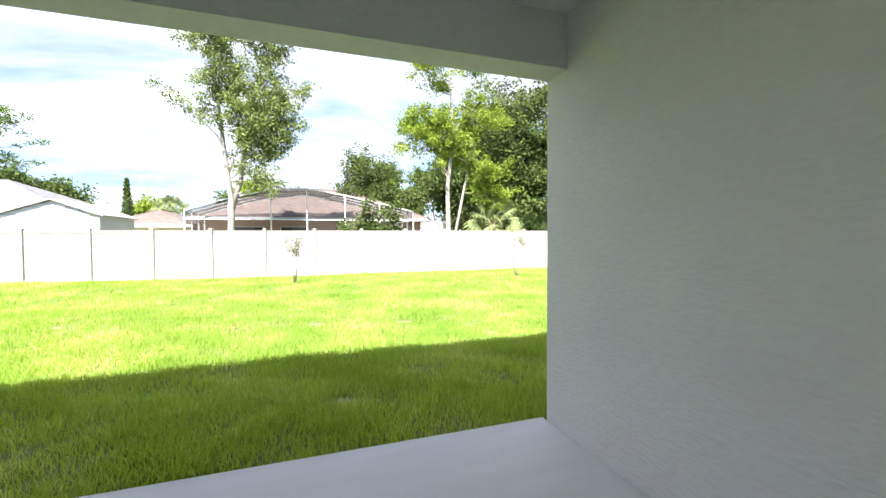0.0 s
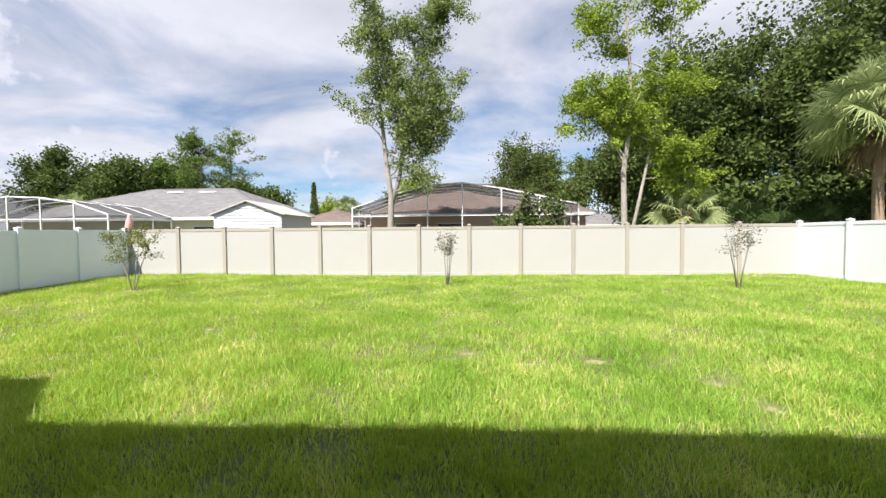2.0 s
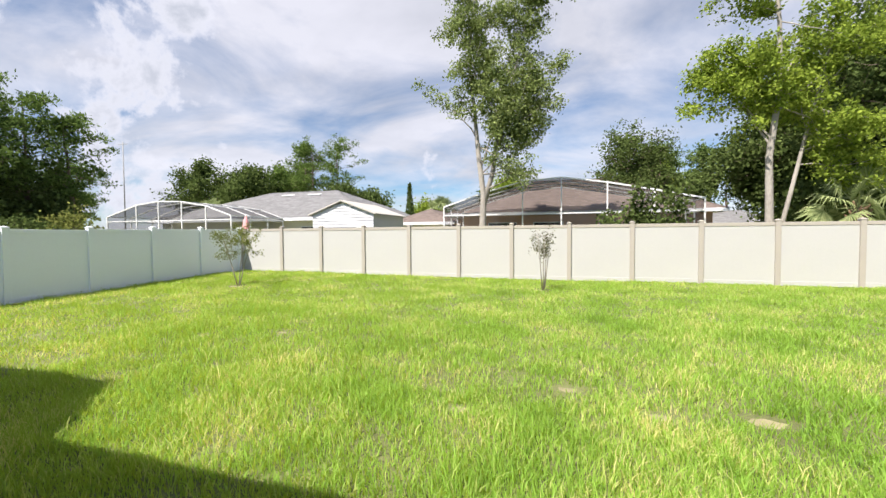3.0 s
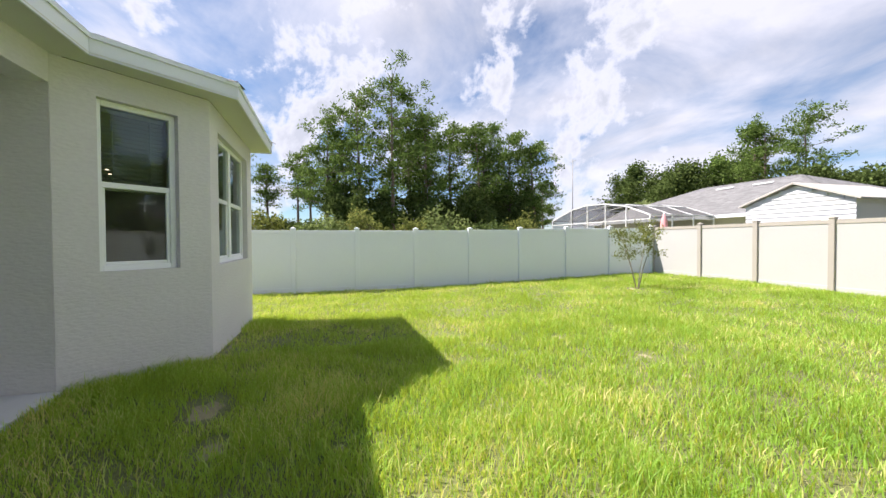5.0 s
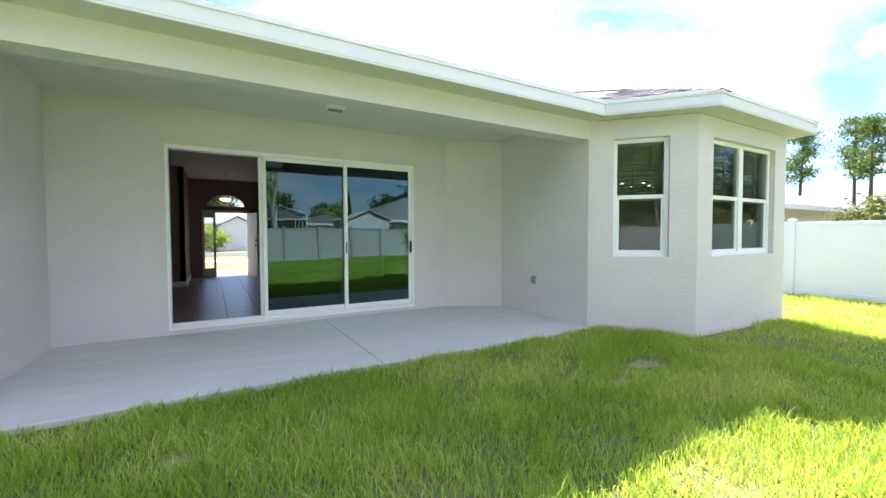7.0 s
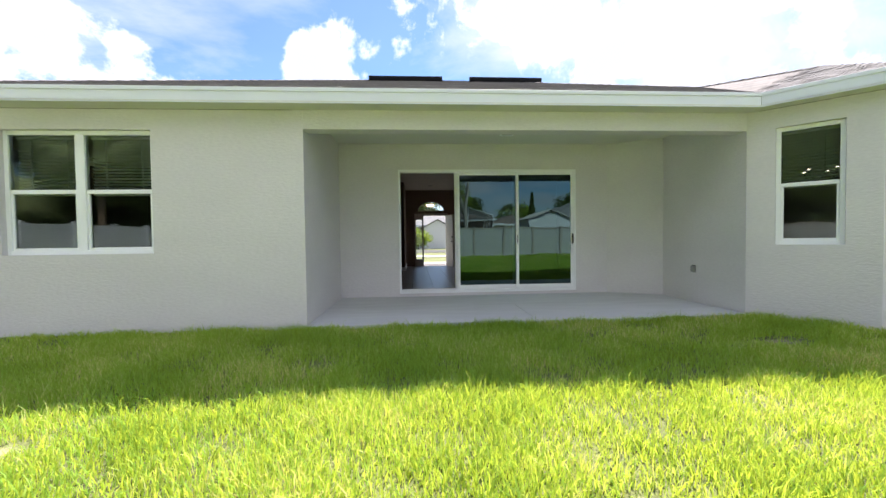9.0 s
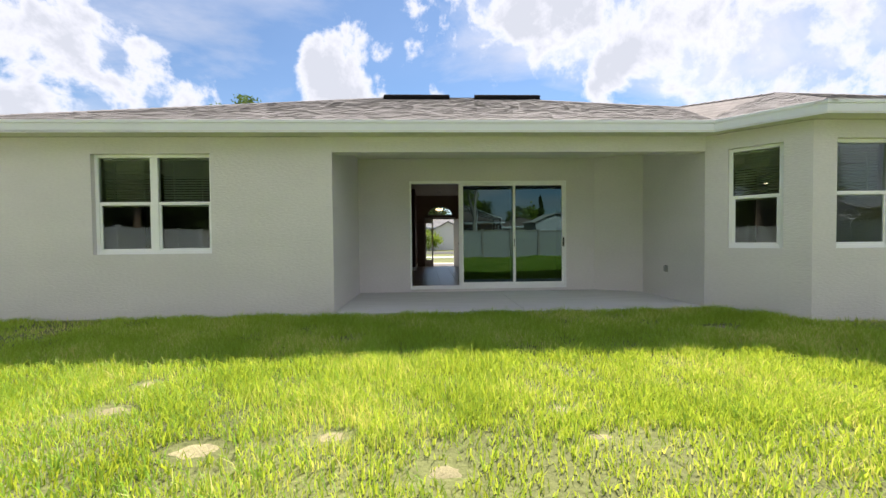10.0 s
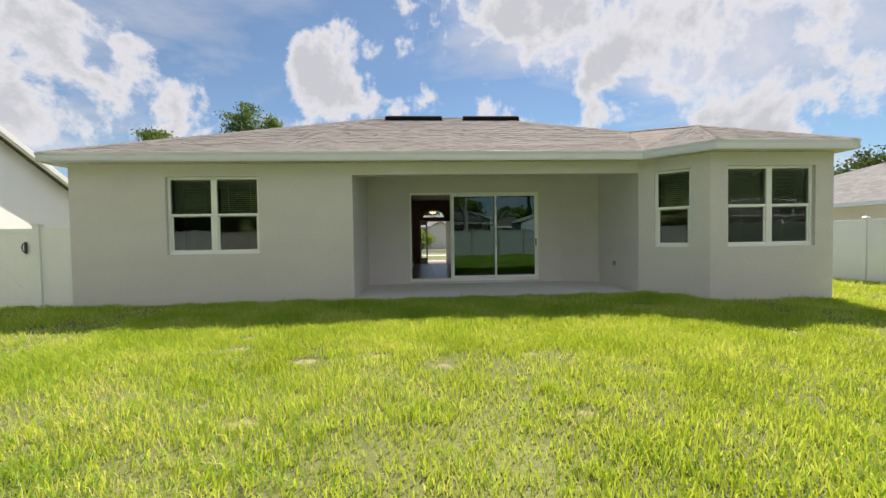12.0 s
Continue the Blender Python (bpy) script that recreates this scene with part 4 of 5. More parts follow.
M["dark_pane"] = mat("dark_pane", (0.03, 0.035, 0.04), 0.08, 0.2, 1, 20, 0.0)

# shed with lap siding
shed = thing("shed", "white lap-sided garden shed with a low gable roof", "shed")
SX0, SX1, SY0, SY1, SZ, SPK = -9.0, -6.2, 15.25, 18.4, 2.36, 2.86
box_part("core", (SX0 + 0.03, SY0 + 0.03, -0.1), (SX1 - 0.03, SY1 - 0.03, SZ), M["siding"], shed, 0)
nb = 22
for k in range(nb):
    z = 0.0 + k * 0.13
    if z < SZ - 0.1:
        x0, x1 = SX0, SX1
    else:
        f = max(0.0, (SPK - z - 0.11) / (SPK - SZ))
        if f <= 0.05:
            continue
        c0 = (SX0 + SX1) / 2
        x0, x1 = c0 - (SX1 - SX0) / 2 * min(1, f), c0 + (SX1 - SX0) / 2 * min(1, f)
    box_part("siding_board", (x0, -0.012, 0), (x1, 0.012, 0.125), M["siding"], shed, 0, m=pose(0, SY0 + 0.0, z, -9, 0, 0))
    if z < SZ - 0.14:
        box_part("siding_board", (SY0, -0.012, 0), (SY1, 0.012, 0.128), M["siding"], shed, 0, m=pose(SX1 - 0.012, 0, z, 5, 0, 90))
cx = (SX0 + SX1) / 2
bm = bmesh.new()
gv = [bm.verts.new(v) for v in ((SX0 + 0.03, SY0 + 0.03, SZ), (SX1 - 0.03, SY0 + 0.03, SZ), (cx, SY0 + 0.03, SPK - 0.02))]
bm.faces.new(gv)
part("gable", bm, M["siding"], shed)
for s in (-1, 1):
    xe = cx + s * ((SX1 - SX0) / 2 + 0.15)
    ze = SZ - 0.05
    poly_faces("roof_slope", [[(cx, SY0 - 0.12, SPK + 0.02), (xe, SY0 - 0.12, ze), (xe, SY1 + 0.1, ze), (cx, SY1 + 0.1, SPK + 0.02)]], M["shed_roof"], shed, 0.05, True)
plain_window(shed, -6.9, -6.6, 1.3, 1.8, SY0 + 0.01)

# grey-roofed house
h1 = thing("house", "neighbouring house with a pale grey hip roof", "house")
box_part("wall", (-28.5, 24.2, -0.1), (-11.0, 35.4, 2.6), M["cream"], h1, 0)
hip_roof(h1, -29.2, -10.3, 23.5, 36.0, 2.7, 0.40, M["roof_pale"])
for x in (-20.4, -17.9):
    box_part("ridge_vent", (x - 0.6, -0.1, 0), (x + 0.6, 0.1, 0.06), M["alu"], h1, 0.01, m=pose(0, 28.6, 4.78, 21, 0, 0))
for x in (-16.0, -13.2):
    plain_window(h1, x, x + 1.6, 0.9, 2.1, 24.2)

# pink house behind
h2 = thing("house", "pink stucco house with a brown hip roof", "house")
box_part("wall", (-5.5, 26.0, -0.1), (9.0, 35.5, 2.75), M["pink"], h2, 0)
hip_roof(h2, -6.1, 9.6, 25.4, 36.1, 2.85, 0.47, M["roof_brown"])
for x in (-3.4, -0.6, 3.2, 6.0):
    plain_window(h2, x, x + 1.7, 0.3, 2.2, 26.0)
h2b = thing("house", "cream garage wing with a tan roof", "house")
box_part("wall", (-10.5, 27.5, -0.1), (-6.2, 34.0, 2.3), M["cream"], h2b, 0)
hip_roof(h2b, -11.0, -5.9, 27.0, 34.5, 2.4, 0.42, M["roof_brown"])


h6 = thing("house", "low distant house with a grey roof behind the trees", "house")
box_part("wall", (11.8, 39.3, -0.1), (18.2, 43.7, 2.3), M["cream"], h6, 0)
hip_roof(h6, 11.3, 18.7, 38.8, 44.2, 2.35, 0.42, M["roof_pale"])


def bar(parent, p, q, s=0.035, name="frame_bar"):
    bm = bmesh.new()
    d = (Vector(q) - Vector(p))
    add_box(bm, (-s, -s, 0), (s, s, d.length), 0, Matrix.Translation(p) @ d.to_track_quat("Z", "Y").to_matrix().to_4x4())
    return part(name, bm, M["alu"], parent)


def pool_cage(profile, y0, y1, rail_z, bays, label):
    """Screened enclosure: a bent white frame repeated in depth, with dark screen between."""
    t = thing("pool_cage", label, "pool enclosure")
    rows = [y0 + (y1 - y0) * k / bays for k in range(bays + 1)]
    for y in rows:
        for (xa, za), (xb, zb) in zip(profile, profile[1:]):
            bar(t, (xa, y, za), (xb, y, zb), 0.032)
    xl, xr = profile[0][0], profile[-1][0]
    for x, z in profile:
        bar(t, (x, y0, -0.1), (x, y0, z), 0.03, "post")
        bar(t, (x, y0, z), (x, y1, z), 0.026, "purlin")
    for y in rows[1:]:
        bar(t, (xl, y, -0.1), (xl, y, profile[0][1]), 0.03, "post")
        bar(t, (xr, y, -0.1), (xr, y, profile[-1][1]), 0.03, "post")
    bar(t, (xl, y0, rail_z), (xr, y0, rail_z), 0.026, "rail")
    bar(t, (xl, y0, 0.9), (xr, y0, 0.9), 0.03, "rail")
    for x in (xl, xr):
        bar(t, (x, y0, rail_z), (x, y1, rail_z), 0.026, "rail")
    roof_polys = [[(xa, y0, za), (xb, y0, zb), (xb, y1, zb), (xa, y1, za)] for (xa, za), (xb, zb) in zip(profile, profile[1:])]
    poly_faces("roof_screen", roof_polys, M["screen_roof"], t)
    front = [(xl, y0, -0.1), (xr, y0, -0.1)] + [(x, y0, z) for x, z in reversed(profile)]
    bm = bmesh.new()
    bm.faces.new([bm.verts.new(v) for v in front])
    for x, z in (profile[0], profile[-1]):
        bm.faces.new([bm.verts.new(v) for v in ((x, y0, -0.1), (x, y1, -0.1), (x, y1, z), (x, y0, z))])
    part("wall_screen", bm, M["screen"], t)
    return t


pool_cage([(-26.6, 2.75), (-24.1, 3.43), (-22.3, 3.62), (-20.5, 3.55), (-18.7, 3.27), (-16.9, 2.66)], 19.0, 23.4, 2.45, 3, "white-framed screened pool enclosure beside the grey house")
pool_cage([(-4.93, 2.95), (-2.9, 3.6), (-0.84, 4.12), (1.02, 4.24), (3.1, 3.92), (5.1, 3.5), (7.13, 3.05)], 21.0, 25.3, 2.5, 3, "white-framed screened pool enclosure of the pink house")

um = thing("parasol", "folded pink and white parasol by the pool enclosure", "parasol", pose(-14.6, 17.6, 0))
bm = bmesh.new()
add_tube(bm, [(0, 0, -0.1), (0, 0, 2.6)], [0.025, 0.025], 8)
part("pole", bm, M["white"], um)
bm = bmesh.new()
add_tube(bm, [(0, 0, 1.35), (0, 0, 1.7), (0, 0, 2.2), (0, 0, 2.55)], [0.27, 0.2, 0.14, 0.02], 9)
part("canopy", bm, M["umbrella"], um)
ant = thing("antenna_mast", "thin lattice antenna mast behind the trees", "antenna")
bm = bmesh.new()
add_tube(bm, [(-52, 38, 0), (-52, 38, 13.5)], [0.09, 0.05], 5)
part("mast", bm, M["plate"], ant)
bm = bmesh.new()
add_tube(bm, [(-52.8, 38, 13.2), (-51.2, 38, 13.2)], [0.04, 0.04], 5)
part("crossbar", bm, M["plate"], ant)

# western neighbour
h3 = thing("house", "neighbouring house with a pale tan shingle roof", "house")
box_part("wall", (-29.0, -17.0, -0.1), (-17.2, -3.4, 2.45), M["cream"], h3, 0)
hip_roof(h3, -29.6, -16.6, -17.6, -2.8, 2.5, 0.36, M["roof_pale"])
bm = bmesh.new()
add_box(bm, (-17.19, -6.0, 0.6), (-17.15, -4.6, 1.9), 0.004)
w3 = part("window", bm, M["white"], h3)
box_part("pane", (-17.149, -5.95, 0.65), (-17.145, -4.65, 1.85), M["dark_pane"], w3, 0)

# eastern neighbour: white gable end
h4 = thing("house", "white-walled neighbouring house with a gable end", "house")
gy0, gy1, gz, gpk = -7.2, 5.2, 2.75, 6.25
ym = (gy0 + gy1) / 2
bm = bmesh.new()
for x in (13.9, 24.0):
    bm.faces.new([bm.verts.new(v) for v in ((x, gy0, -0.1), (x, gy1, -0.1), (x, gy1, gz), (x, ym, gpk), (x, gy0, gz))])
for y in (gy0, gy1):
    bm.faces.new([bm.verts.new(v) for v in ((13.9, y, -0.1), (24.0, y, -0.1), (24.0, y, gz), (13.9, y, gz))])
part("wall", bm, M["white"], h4)
for s in (-1, 1):
    ye, ze = ym + s * (6.2 + 0.4), gz - 0.22
    poly_faces("roof_slope", [[(13.5, ym, gpk + 0.05), (13.5, ye, ze + 0.05), (24.4, ye, ze + 0.05), (24.4, ym, gpk + 0.05)]], M["roof"], h4, 0.04, True)
    bar(h4, (13.52, ym, gpk - 0.03), (13.52, ye, ze - 0.03), 0.08, "rake_board")

# front of the lot: porch slab, walk, road, house across the road
tagged(box_part("porch", (-1.0, FY - 1.2, -0.12), (2.2, FD - 0.17, 0.03), M["concrete"], None, 0.006), "pale concrete entry porch", "porch", kind="structure")
tagged(box_part("road", (-200, -34, -0.2), (200, -27.5, -0.03), M["asphalt"], None, 0), "grey asphalt street", "road", kind="structure")
tagged(box_part("pavement", (1.5, -17.5, -0.2), (2.7, FY - 1.21, -0.02), M["concrete"], None, 0), "pale concrete front walk", "pavement", kind="structure")
tagged(box_part("pavement", (-60, -21.2, -0.2), (60, -19.8, 0.0), M["concrete"], None, 0), "pale concrete pavement along the street", "pavement", kind="structure")
wall("wall_porch_east", (2.2, FY + 0.2), (2.2, FD - 0.15), -0.1, 2.9, 0.15, M["stucco"], label="greige stucco porch wall")
wall("wall_porch_west", (-1.0, FD - 0.15), (-1.0, FY + 0.2), -0.1, 2.9, 0.15, M["stucco"], label="greige stucco porch wall")
wall("wall_front_east", (2.2, FY), (EX, FY), -0.15, TOP, T, M["stucco"], label="greige stucco front wall")
wall("wall_front_west", (WX, FY), (-1.0, FY), -0.15, TOP, T, M["stucco"], label="greige stucco front wall")
tagged(box_part("ceiling_porch", (-1.0, FY + 0.0, 2.9), (2.2, FD - 0.16, 2.94), M["soffit"], None, 0), "painted porch ceiling", "ceiling", kind="structure")
h5 = thing("house", "white house with a gabled garage across the street", "house")
box_part("wall", (-5.5, -50.0, -0.1), (4.0, -42.0, 2.6), M["siding"], h5, 0)
hip_roof(h5, -6.0, 9.0, -50.6, -41.4, 2.7, 0.35, M["roof_pale"])
bm = bmesh.new()
gy = -40.0
for y in (gy, -41.9):
    bm.faces.new([bm.verts.new(v) for v in ((-2.9, y, -0.1), (0.5, y, -0.1), (0.5, y, 2.3), (-1.2, y, 3.2), (-2.9, y, 2.3))])
bm.faces.new([bm.verts.new(v) for v in ((-2.9, gy, -0.1), (-2.9, -41.9, -0.1), (-2.9, -41.9, 2.3), (-2.9, gy, 2.3))])
bm.faces.new([bm.verts.new(v) for v in ((0.5, gy, -0.1), (0.5, -41.9, -0.1), (0.5, -41.9, 2.3), (0.5, gy, 2.3))])
part("garage_wall", bm, M["siding"], h5)
for s in (-1, 1):
    poly_faces("garage_roof", [[(-1.2, gy + 0.3, 3.27), (-1.2 + s * 2.0, gy + 0.3, 2.2), (-1.2 + s * 2.0, -44, 2.2), (-1.2, -44, 3.27)]], M["roof_pale"], h5, 0.04, True)

# ---- plants ----
rng = np.random.default_rng(7)
L = {
    "grass": leaf_mat("grass_blade", (0.010, 0.085, 0.016), (0.325, 0.565, 0.095), 0.43, 0.004, (0.80, 0.70, 0.34), (0.88, 0.87, 0.045)),
    "oak": leaf_mat("oak_leaf", (0.016, 0.034, 0.010), (0.20, 0.265, 0.08), 0.3),
    "bright": leaf_mat("bright_leaf", (0.06, 0.125, 0.015), (0.46, 0.56, 0.09), 0.42),
    "grey_leaf": leaf_mat("grey_green_leaf", (0.045, 0.085, 0.02), (0.40, 0.47, 0.17), 0.35),
    "pine": leaf_mat("pine_needles", (0.022, 0.055, 0.013), (0.25, 0.35, 0.09), 0.35),
    "palm": leaf_mat("palm_frond", (0.09, 0.15, 0.045), (0.56, 0.62, 0.30), 0.35),
    # dark green, deepened further to stand for shade under the oaks
    "palmetto": leaf_mat("palmetto_frond_shaded", (0.012, 0.022, 0.008), (0.10, 0.15, 0.05), 0.2),
    "dead": leaf_mat("dead_frond", (0.14, 0.09, 0.05), (0.38, 0.28, 0.18), 0.2),
    "myrtle": leaf_mat("myrtle_leaf", (0.07, 0.10, 0.025), (0.34, 0.36, 0.10), 0.4),
    "myrtle_red": leaf_mat("myrtle_leaf_dusky", (0.07, 0.07, 0.045), (0.28, 0.28, 0.18), 0.35),
}
M["bark_pale"] = mat("pale_bark", (0.33, 0.305, 0.27), 0.95, 0.3, 3, 20, 0.7, stretch=(1, 1, 0.35), bump_dist=0.03)
M["bark"] = mat("brown_bark", (0.16, 0.12, 0.095), 0.95, 0.3, 3, 20, 0.8, stretch=(1, 1, 0.3), bump_dist=0.04)
M["bark_palm"] = mat("palm_bark", (0.33, 0.24, 0.17), 0.95, 0.3, 4, 18, 0.8, stretch=(1, 1, 2.5), bump_dist=0.03)


def leaf_cloud(name, pts, length, width, material, parent, droop=0.0, up=0.0):
    """Many small pointed leaves about the given points, as one mesh."""
    n = len(pts)
    d = rng.normal(size=(n, 3))
    d[:, 2] = d[:, 2] * 0.7 - droop + up
    d /= np.linalg.norm(d, axis=1)[:, None]
    s = np.cross(d, rng.normal(size=(n, 3)))
    s /= np.linalg.norm(s, axis=1)[:, None] + 1e-9
    ln = (length * rng.uniform(0.6, 1.3, n))[:, None]
    wd = (width * rng.uniform(0.7, 1.25, n))[:, None]
    v = np.stack([pts, pts + d * ln * 0.45 + s * wd, pts + d * ln, pts + d * ln * 0.45 - s * wd], axis=1).reshape(-1, 3)
    me = bpy.data.meshes.new(name)
    me.vertices.add(n * 4), me.loops.add(n * 4), me.polygons.add(n)
    me.vertices.foreach_set("co", v.astype(np.float32).ravel())
    me.loops.foreach_set("vertex_index", np.arange(n * 4, dtype=np.int32))
    me.polygons.foreach_set("loop_start", np.arange(0, n * 4, 4, dtype=np.int32))
    me.update(calc_edges=True)
    me.materials.append(material)
    ob = new(name, me)
    ob.parent = parent
    return ob


def curve_pts(p, d, length, n, wob, lift):
    """Points of a bending branch."""
    out = [Vector(p)]
    d = Vector(d).normalized()
    for _ in range(n):
        d = (d + Vector(rng.normal(size=3)) * wob + Vector((0, 0, lift))).normalized()
        out.append(out[-1] + d * (length / n))
    return out


def broadleaf(name, label, x, y, stems, limbs, crown, leaves, leaf, bark, lsize=0.16, cat="tree", z0=None, clump=0.5, sub=6):
    """A tree of tapered stems and limbs. stems: polylines with base radius; crown: (centre, radii) of the envelope that tips reach for."""
    t = thing(name, label, cat, pose(x, y, (ground_z(x, y) if z0 is None else z0) - 0.05))
    bm = bmesh.new()
    for pts, r in stems:
        n = len(pts)
        add_tube(bm, pts, [r * (1 - 0.86 * i / (n - 1)) for i in range(n)], 9)
    part("trunk", bm, bark, t)
    bm = bmesh.new()
    tips = []
    for k in range(limbs):
        c, rad = crown[rng.integers(len(crown))]
        u = Vector(rng.normal(size=3)).normalized() * rng.uniform(0.55, 1.0)
        goal = Vector((c[0] + u.x * rad[0], c[1] + u.y * rad[1], c[2] + u.z * rad[2]))
        # of a few places on the stems, leave from the one that is near and below the goal
        best = None
        for _ in range(6):
            pts, r = stems[rng.integers(len(stems))]
            f = rng.uniform(0.35, 1.0)
            i = min(int(f * (len(pts) - 1)), len(pts) - 2)
            p = Vector(pts[i]).lerp(Vector(pts[i + 1]), f * (len(pts) - 1) - i)
            cost = (goal - p).length + 1.5 * max(0.0, p.z - goal.z + 0.4)
            if best is None or cost < best[0]:
                best = (cost, p, r, f)
        _, p, r, f = best
        d = goal - p
        ln = min(d.length, max(rad) * 1.5)
        br = curve_pts(p, d, ln, 5, 0.16, 0.03)
        r0 = max(0.018, r * (1 - 0.86 * f) * 0.42)
        add_tube(bm, br, [r0 * (1 - 0.8 * j / 5) for j in range(6)], 4, False)
        tips.append(br[-1]), tips.append(br[-2])
        for _ in range(sub):
            q = br[rng.integers(2, 6)]
            tw = curve_pts(q, Vector(rng.normal(size=3)) + d.normalized() * 0.8, ln * 0.3 + 0.2, 2, 0.25, 0.0)
            add_tube(bm, tw, [r0 * 0.3, r0 * 0.2, r0 * 0.08], 3, False)
            tips.append(tw[-1]), tips.append(tw[-2])
    part("branchwork", bm, bark, t)
    tips = np.array([tuple(p) for p in tips])
    weight = rng.uniform(0.3, 1.0, len(tips))
    pick = rng.choice(len(tips), leaves, p=weight / weight.sum())
    pts = tips[pick] + rng.normal(size=(leaves, 3)) * clump * 0.62 * np.array([1, 1, 0.75])
    leaf_cloud("crown", pts, lsize, lsize * 0.33, leaf, t, 0.25)
    return t


def wobble(x0, y0, z0, x1, y1, z1, n=6, w=0.15):
    return [Vector((x0 + (x1 - x0) * i / n + (rng.normal() * w if 0 < i < n else 0), y0 + (y1 - y0) * i / n + (rng.normal() * w if 0 < i < n else 0), z0 + (z1 - z0) * i / n)) for i in range(n + 1)]


# forked tall tree behind the rear fence
broadleaf("tree", "tall forked pale-barked tree with a narrow grey-green crown", -2.53, 19,
          [([Vector((0, 0, 0)), Vector((0.05, 0, 1.9)), Vector((0.1, 0, 3.4)), Vector((-0.15, 0, 5.4)), Vector((-0.35, 0.1, 7.5)), Vector((-0.6, 0, 9.6)), Vector((-0.3, 0, 12.4))], 0.19),
           ([Vector((0.08, 0, 2.9)), Vector((0.5, 0.1, 4.4)), Vector((0.65, 0.1, 5.6)), Vector((1.2, 0, 7.8)), Vector((1.9, 0, 10.2)), Vector((2.2, 0, 13.0))], 0.13)],
          76, [((-1.1, 0, 9.4), (1.6, 1.3, 2.6)), ((2.0, 0, 7.0), (1.3, 1.1, 1.6)), ((3.0, 0, 8.6), (0.9, 1.0, 1.5)), ((-0.6, 0, 11.8), (1.4, 1.2, 1.7)), ((0.9, 0, 8.2), (1.5, 1.3, 2.1)), ((2.6, 0, 10.2), (1.3, 1.2, 2.6)), ((2.7, 0, 5.9), (0.8, 0.8, 1.3)), ((2.5, 0, 13.2), (0.9, 0.9, 1.3))], 42000, L["grey_leaf"], M["bark_pale"], 0.125, clump=0.25, sub=5)
# slender tree with light leaves
broadleaf("tree", "tall slender tree with light green leaves", 8.61, 19,
          [([Vector((0, 0, 0)), Vector((0.1, 0, 2)), Vector((0.05, 0, 4.5)), Vector((0.35, 0, 7.0)), Vector((0.3, 0, 9.5)), Vector((0.1, 0, 12.0)), Vector((0.4, 0, 15.0))], 0.17),
           ([Vector((0.2, 0.2, 0)), Vector((1.0, 0.6, 3.0)), Vector((1.7, 0.8, 6.0)), Vector((2.3, 0.7, 9.0)), Vector((2.6, 0.5, 13.0))], 0.10)],
          60, [((-2.4, 0, 7.8), (1.7, 1.3, 1.4)), ((-1.2, 0, 11.6), (1.5, 1.4, 2.6)), ((1.4, 0.8, 8.6), (1.4, 1.4, 3.0)), ((3.0, 0, 4.7), (1.7, 1.4, 1.5)), ((2.6, 0, 11.0), (1.7, 1.5, 3.0)), ((0.4, 0, 14.6), (2.2, 1.6, 2.0))], 44000, L["bright"], M["bark_pale"], 0.135, clump=0.27, sub=5)
# round oak behind the pink house
broadleaf("tree", "round dark green oak behind the roof", 5.6, 31, [(wobble(0, 0, 0, 0, 0, 7.6), 0.3)], 110, [((0, 0, 6.7), (2.4, 2.4, 2.2)), ((0, 0, 4.8), (2.6, 2.6, 1.5))], 26000, L["oak"], M["bark"], 0.17, clump=0.36)
# shrub in front of the pool enclosure
broadleaf("tree", "small glossy green citrus tree by the fence", 4.1, 17.2, [(wobble(0, 0, 0, 0.2, 0, 2.4, w=0.06), 0.09), (wobble(0, 0, 0.2, -1.0, 0, 2.2, w=0.06), 0.06), (wobble(0, 0, 0.2, 1.2, 0, 2.3, w=0.06), 0.06)],
          30, [((-0.8, 0, 1.9), (1.2, 0.8, 0.7)), ((0.5, 0, 2.5), (1.5, 0.8, 1.0))], 4200, L["oak"], M["bark"], 0.17, clump=0.22)
# dark oaks on the right
for x, y, h, w in ((17.5, 25.5, 15.0, 4.6), (23.5, 23.0, 17.0, 5.6), (29.5, 18.0, 16.0, 5.5), (28.0, 28.0, 18.0, 6.0), (35.5, 13.0, 14.0, 5.0), (15.0, 30.0, 13.5, 3.8), (42.0, 20.0, 17.0, 6.0)):
    broadleaf("tree", "large dark live oak with hanging grey moss", x, y, [(wobble(0, 0, 0, 0.4, 0, h * 0.75, w=0.35), 0.4), (wobble(0, 0, h * 0.2, -w * 0.5, 0, h * 0.7, w=0.3), 0.24), (wobble(0, 0, h * 0.2, w * 0.5, 0, h * 0.75, w=0.3), 0.24)],
              130 if x < 30 else 70, [((0, 0, h * 0.62), (w, w * 0.8, h * 0.36)), ((-w * 0.3, -0.5, h * 0.42), (w * 0.8, w * 0.6, h * 0.25))], 42000 if x < 30 else 18000, L["oak"], M["bark"], 0.25 if x < 30 else 0.4, clump=0.6)
